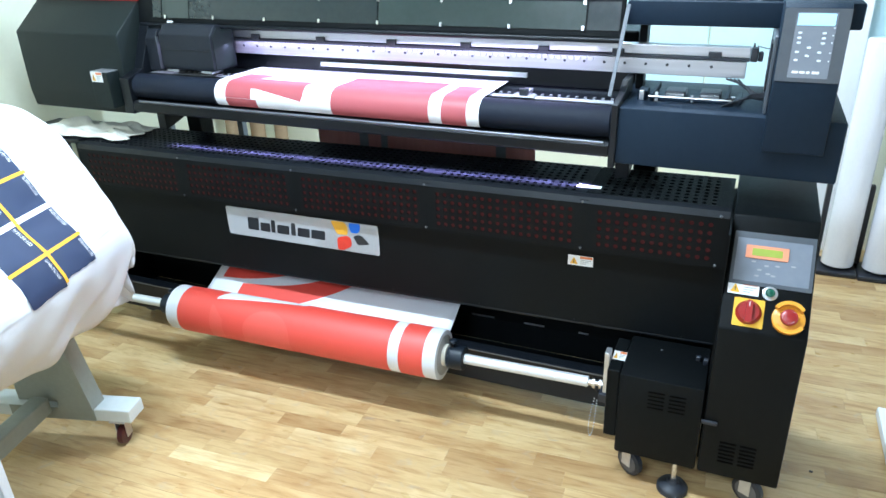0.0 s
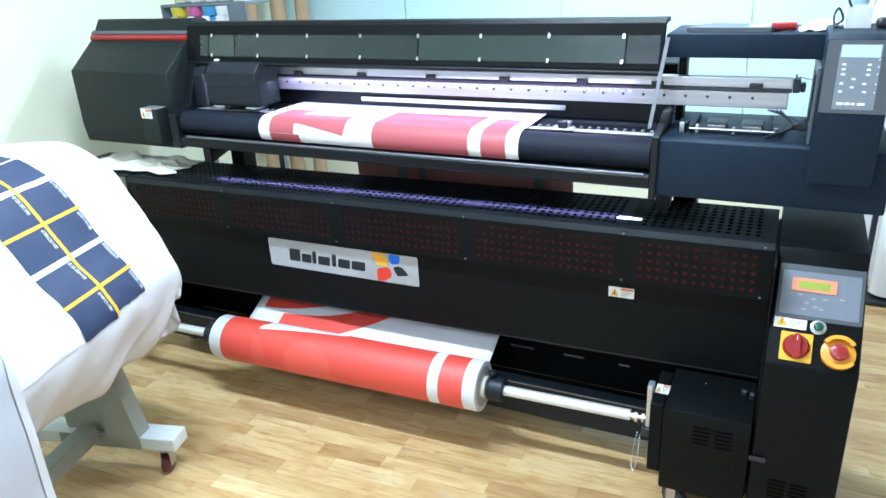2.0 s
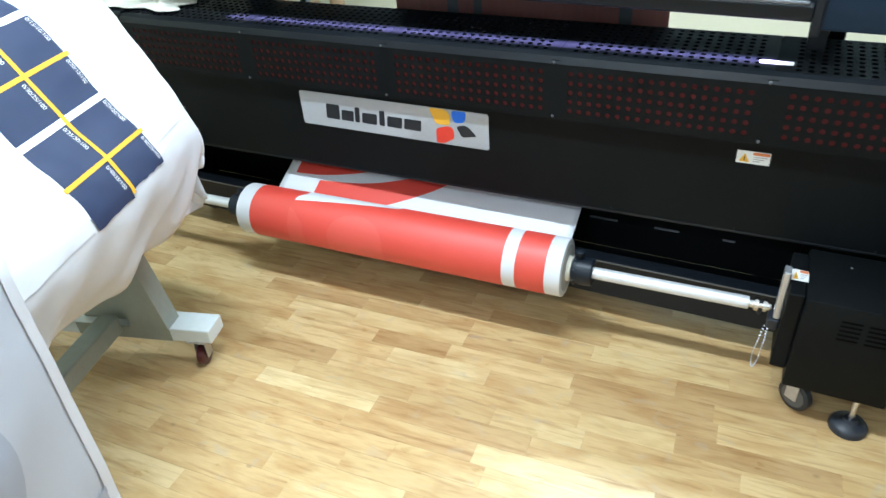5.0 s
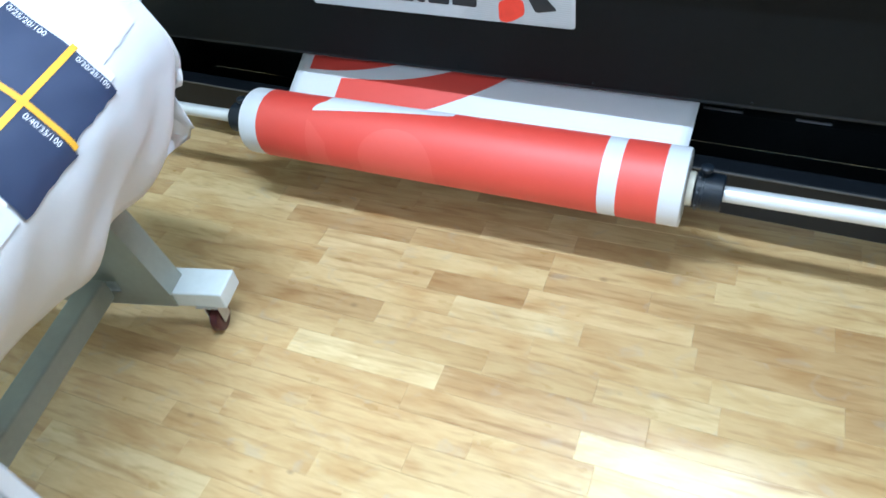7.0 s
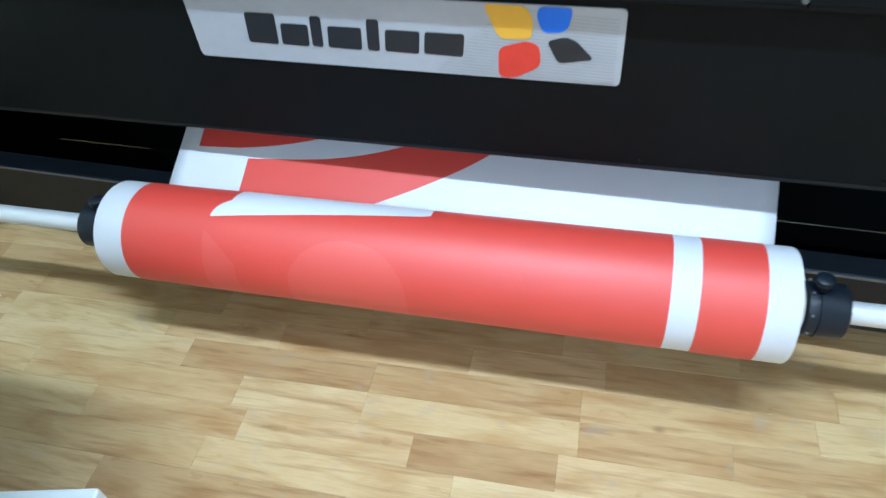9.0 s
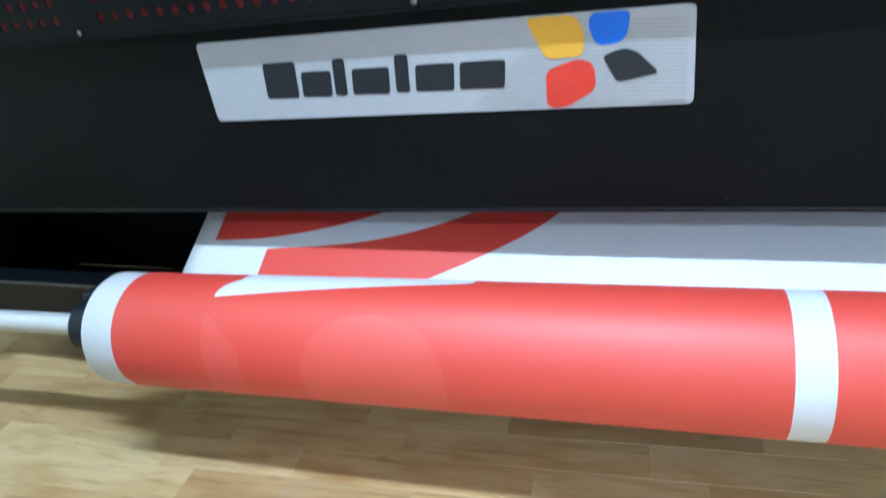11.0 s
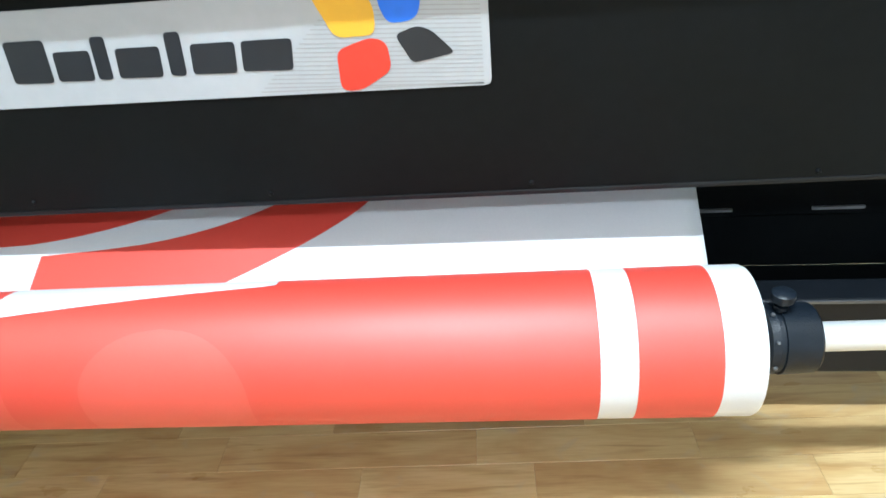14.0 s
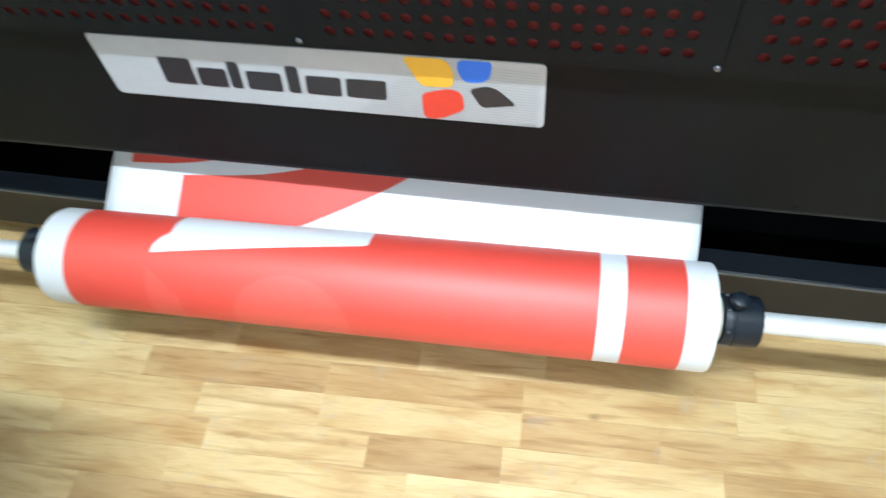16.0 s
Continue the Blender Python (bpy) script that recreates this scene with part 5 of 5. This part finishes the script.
part("board", box((1.575, -1.2, 0.012), (2.2, 0.365, 0.045), 0.004), WALLW, pl)
part("skirt", box((1.585, -1.19, 0.0), (2.19, 0.355, 0.0118)), LEG2, pl)

rack = thing("ink_rack", (-1.25, 0.52, 1.25), "grey metal ink rack with coloured ink bottles behind the printer", "ink rack")
part("shelf", boxes(((-1.48, 0.50, 1.405), (-1.0, 0.66, 1.418)), ((-1.48, 0.50, 1.20), (-1.468, 0.66, 1.4045)), ((-1.10, 0.50, 1.20), (-1.0, 0.505, 1.4045)), ((-1.48, 0.62, 1.20), (-1.0, 0.66, 1.30)), bevel=0.002), RACK, rack)
part("rack_post", boxes(((-1.47, 0.61, 0.0), (-1.44, 0.64, 1.20)), ((-1.04, 0.61, 0.0), (-1.01, 0.64, 1.20)), bevel=0.002), RACK, rack)
for k, (x, m) in enumerate(((-1.395, INKY), (-1.30, INKM), (-1.215, INKC), (-1.14, CLEAR))):
    b = thing("ink_bottle", (x, 0.56, 1.418), "milky ink bottle with coloured ink on the grey rack", "ink bottle", "ink bottles")
    part("bottle", box((x - 0.030, 0.53, 1.419), (x + 0.030, 0.60, 1.56), 0.008), CLEAR, b)
    part("ink", box((x - 0.0305, 0.5295, 1.424), (x + 0.0305, 0.57, 1.455), 0.008), m, b)
    c = thing("ink_funnel", (x, 0.52, 1.36), "coloured ink inlet under the grey rack shelf", "ink tank", "ink inlets")
    part("tank", add_lathe(bmesh.new(), (x, 0.525, 1.345), (x, 0.525, 1.404), [(0, 0.022), (0.02, 0.024), (0.022, 0.033), (0.059, 0.036)], 18), m, c, smooth=True)
    part("label", box((x - 0.018, 0.486, 1.345), (x + 0.018, 0.4925, 1.366), 0.001), LABELW, c)
bx = thing("ink_carton", (-1.03, 0.55, 1.418), "small white carton with yellow mark on the ink rack", "carton")
part("carton", box((-1.075, 0.52, 1.419), (-1.012, 0.60, 1.56), 0.002), LABELW, bx)
part("yellow_mark", box((-1.060, 0.5185, 1.422), (-1.035, 0.5198, 1.45)), INKY, bx)
for x, y, r, h in ((-1.66, 1.50, 0.045, 1.75), (-1.55, 1.58, 0.040, 1.70), (-1.74, 1.36, 0.035, 1.6)):
    tb = thing("cardboard_tube", (x, y, 0), "long brown cardboard tube leaning in the corner", "cardboard tube", "cardboard tubes")
    part("tube", add_lathe(bmesh.new(), (x, y, 0.0), (x - 0.02, y + 0.06, h), [(0, r - 0.003), (0.003, r), (h - 0.003, r), (h, r - 0.004)], 28), CARD, tb, smooth=True)

rag = thing("cleaning_rag", (-1.35, 0.12, 0.81), "crumpled cream cleaning rag on the black cabinet top", "rag")
bm = bmesh.new()
N = 40
vs = {}
for i in range(N + 1):
    for j in range(N + 1):
        u, v = i / N, j / N
        x = -1.60 + 0.50 * u + 0.04 * noise.noise(Vector((v * 5, 1, 0)))
        y = 0.02 + 0.20 * v + 0.03 * noise.noise(Vector((u * 6, 2, 0)))
        z = 0.815 + 0.03 * max(0.0, noise.noise(Vector((u * 5, v * 4, 3.1))) + 0.35) + 0.006 * noise.noise(Vector((u * 18, v * 15, 1)))
        edge = min(u, v, 1 - u, 1 - v)
        vs[i, j] = bm.verts.new((x, y, 0.812 + (z - 0.812) * min(1, edge * 8)))
for i in range(N):
    for j in range(N):
        bm.faces.new((vs[i, j], vs[i + 1, j], vs[i + 1, j + 1], vs[i, j + 1]))
rg = part("cloth", bm, CREAM, rag, smooth=True)
sol = rg.modifiers.new("thickness", "SOLIDIFY")
sol.thickness, sol.offset = 0.003, 1
sd = thing("side_table", (-1.57, 0.12, 0), "black steel side shelf beside the cabinet", "shelf")
part("top", box((-1.72, 0.0, 0.788), (XL - 0.016, 0.26, 0.805), 0.003), BLACK2, sd)
for y in (0.01, 0.22):
    part("leg", box((-1.71, y, 0.0), (-1.68, y + 0.03, 0.787), 0.002), BLACK2, sd)

# clutter on the printer's top
TZ = 1.307 - 0.015
tool = thing("red_hand_tool", (1.0, 0.26, TZ), "small red and chrome hand tool on the printer top", "tool")
part("grip", rod((0.985, 0.25, TZ + 0.012), (1.045, 0.255, TZ + 0.012), 0.011, 16), SRED, tool, smooth=True)
part("end", box((0.93, 0.242, TZ), (0.984, 0.268, TZ + 0.018), 0.004), CLEAR, tool)
rag2 = thing("white_wipe", (1.09, 0.30, TZ), "folded white wipe lying on the printer top", "wipe")
bm = bmesh.new()
vs = {}
for i in range(21):
    for j in range(13):
        u, v = i / 20, j / 12
        vs[i, j] = bm.verts.new((1.05 + 0.12 * u, 0.24 + 0.10 * v, TZ + 0.002 + 0.024 * math.sin(math.pi * u) * math.sin(math.pi * v) + 0.005 * noise.noise(Vector((u * 7, v * 6, 9)))))
for i in range(20):
    for j in range(12):
        bm.faces.new((vs[i, j], vs[i + 1, j], vs[i + 1, j + 1], vs[i, j + 1]))
part("cloth", bm, FABRIC, rag2, smooth=True)
HZ = 1.322 - 0.018
cup = thing("clear_tool_box", (1.18, 0.20, HZ), "frosted plastic box holding tools on the control head", "tool box")
part("box", boxes(((1.150, 0.165, HZ), (1.205, 0.235, HZ + 0.004)), ((1.150, 0.165, HZ + 0.004), (1.153, 0.235, HZ + 0.05)), ((1.202, 0.165, HZ + 0.004), (1.205, 0.235, HZ + 0.05)), ((1.1532, 0.165, HZ + 0.004), (1.2018, 0.168, HZ + 0.05)), ((1.1532, 0.232, HZ + 0.004), (1.2018, 0.235, HZ + 0.05))), CLEAR, cup)
pen = thing("tweezers", (1.17, 0.2, HZ + 0.02), "black handled tweezers standing in the plastic box", "tweezers")
part("shaft", wire([(1.18, 0.2, HZ + 0.006), (1.150, 0.21, HZ + 0.07), (1.13, 0.215, HZ + 0.12)], 0.0028, 8), RUBBER, pen)
brush = thing("white_spatula", (1.19, 0.2, HZ + 0.02), "curved white plastic spatula standing in the box", "spatula")
part("blade", wire(curve_points([(1.185, 0.2, HZ + 0.006), (1.205, 0.2, HZ + 0.06), (1.215, 0.205, HZ + 0.12), (1.212, 0.205, HZ + 0.18)], 6), 0.007, 8), LABELW, brush, smooth=True)
bl = thing("blue_bottle", (1.17, 0.28, HZ), "pale blue translucent bottle on the control head", "bottle")
part("body", add_lathe(bmesh.new(), (1.178, 0.27, HZ), (1.178, 0.27, HZ + 0.17), [(0, 0.022), (0.004, 0.024), (0.13, 0.024), (0.15, 0.012), (0.17, 0.011)], 24), GREYBLUE, bl, smooth=True)
cb = thing("black_cable_loop", (1.14, 0.16, HZ), "loose black cable loop on the control head", "cable")
part("loop", wire(curve_points([(1.128, 0.15, HZ + 0.004), (1.124, 0.17, HZ + 0.03), (1.134, 0.20, HZ + 0.045), (1.145, 0.19, HZ + 0.02), (1.130, 0.165, HZ + 0.008), (1.146, 0.15, HZ + 0.004)], 8), 0.003), RUBBER, cb)
hb = thing("black_clip", (1.235, 0.17, HZ), "black plastic clip on the control head", "clip")
part("body", box((1.215, 0.15, HZ), (1.258, 0.19, HZ + 0.024), 0.009), RUBBER, hb)
litter = thing("paper_scrap", (1.2, -0.27, 0), "tiny white paper scrap on the floor", "paper scrap")
part("scrap", plate([(1.18, -0.255, 0.001), (1.205, -0.262, 0.001), (1.207, -0.255, 0.001), (1.183, -0.247, 0.001)], 0.001, (0, 0, 1)), LABELW, litter)
bolt = thing("black_floor_speck", (1.37, 0.03, 0), "small dark screw lying on the floor", "screw")
part("speck", box((1.372, 0.02, 0.0005), (1.382, 0.026, 0.004), 0.001), RUBBER, bolt)

# ---- floor strips: shared meshes in four lengths; the nearest are pieces ----
ROWW = 0.063
LENS = (0.235, 0.30, 0.365, 0.43)


def strip_mesh(name, ln, m):
    a, b, e, t = ln / 2 - 0.0001, ROWW / 2 - 0.0001, 0.0004, 0.004
    v = [(-a, -b, -t), (a, -b, -t), (a, b, -t), (-a, b, -t), (-a, -b, -e), (a, -b, -e), (a, b, -e), (-a, b, -e), (-a + e, -b + e, 0), (a - e, -b + e, 0), (a - e, b - e, 0), (-a + e, b - e, 0)]
    f = [(0, 1, 5, 4), (1, 2, 6, 5), (2, 3, 7, 6), (3, 0, 4, 7), (4, 5, 9, 8), (5, 6, 10, 9), (6, 7, 11, 10), (7, 4, 8, 11), (8, 9, 10, 11)]
    me = bpy.data.meshes.new(name)
    me.from_pydata(v, [], f)
    me.materials.append(m)
    return me, v, f


STRIPS = [strip_mesh("strip", ln, WOOD) for ln in LENS]
rng = random.Random(11)
TURN = radians(3.2)
ct, st = math.cos(TURN), math.sin(TURN)
fv, ff, count = [], [], 0
for row in range(-57, 33):
    yl = row * ROWW + 0.0095
    xl = -2.6 - rng.random() * 0.4
    while xl < 3.6:
        k = rng.choice((0, 1, 2, 2, 3, 3))
        ln = LENS[k]
        xc = xl + ln / 2
        xl += ln
        wx, wy = xc * ct - yl * st, xc * st + yl * ct
        if wx < X0 - 0.10 or wx > X1 + 0.10 or wy < Y0 - 0.05 or wy > Y1 + 0.05:
            continue
        if -0.95 < wx < 1.55 and -1.15 < wy < 0.12 and count < 300:
            count += 1
            ob = new("strip", STRIPS[k][0])
            ob.parent = floor
            ob.matrix_world = pose(wx, wy, 0, 0, 0, 3.2)
        else:
            o = len(fv)
            for x, y, z in STRIPS[k][1]:
                fv.append((min(max(wx + x * ct - y * st, X0 - 0.11), X1 + 0.11), min(max(wy + x * st + y * ct, Y0 - 0.11), Y1 + 0.11), z))
            ff.extend([tuple(o + i for i in q) for q in STRIPS[k][2]])
me = bpy.data.meshes.new("strip_field")
me.from_pydata(fv, [], ff)
me.materials.append(WOOD2)
fld = new("strip_field", me)
fld.parent = floor
tagged(fld, "honey oak vinyl floor strips", kind="stuff")
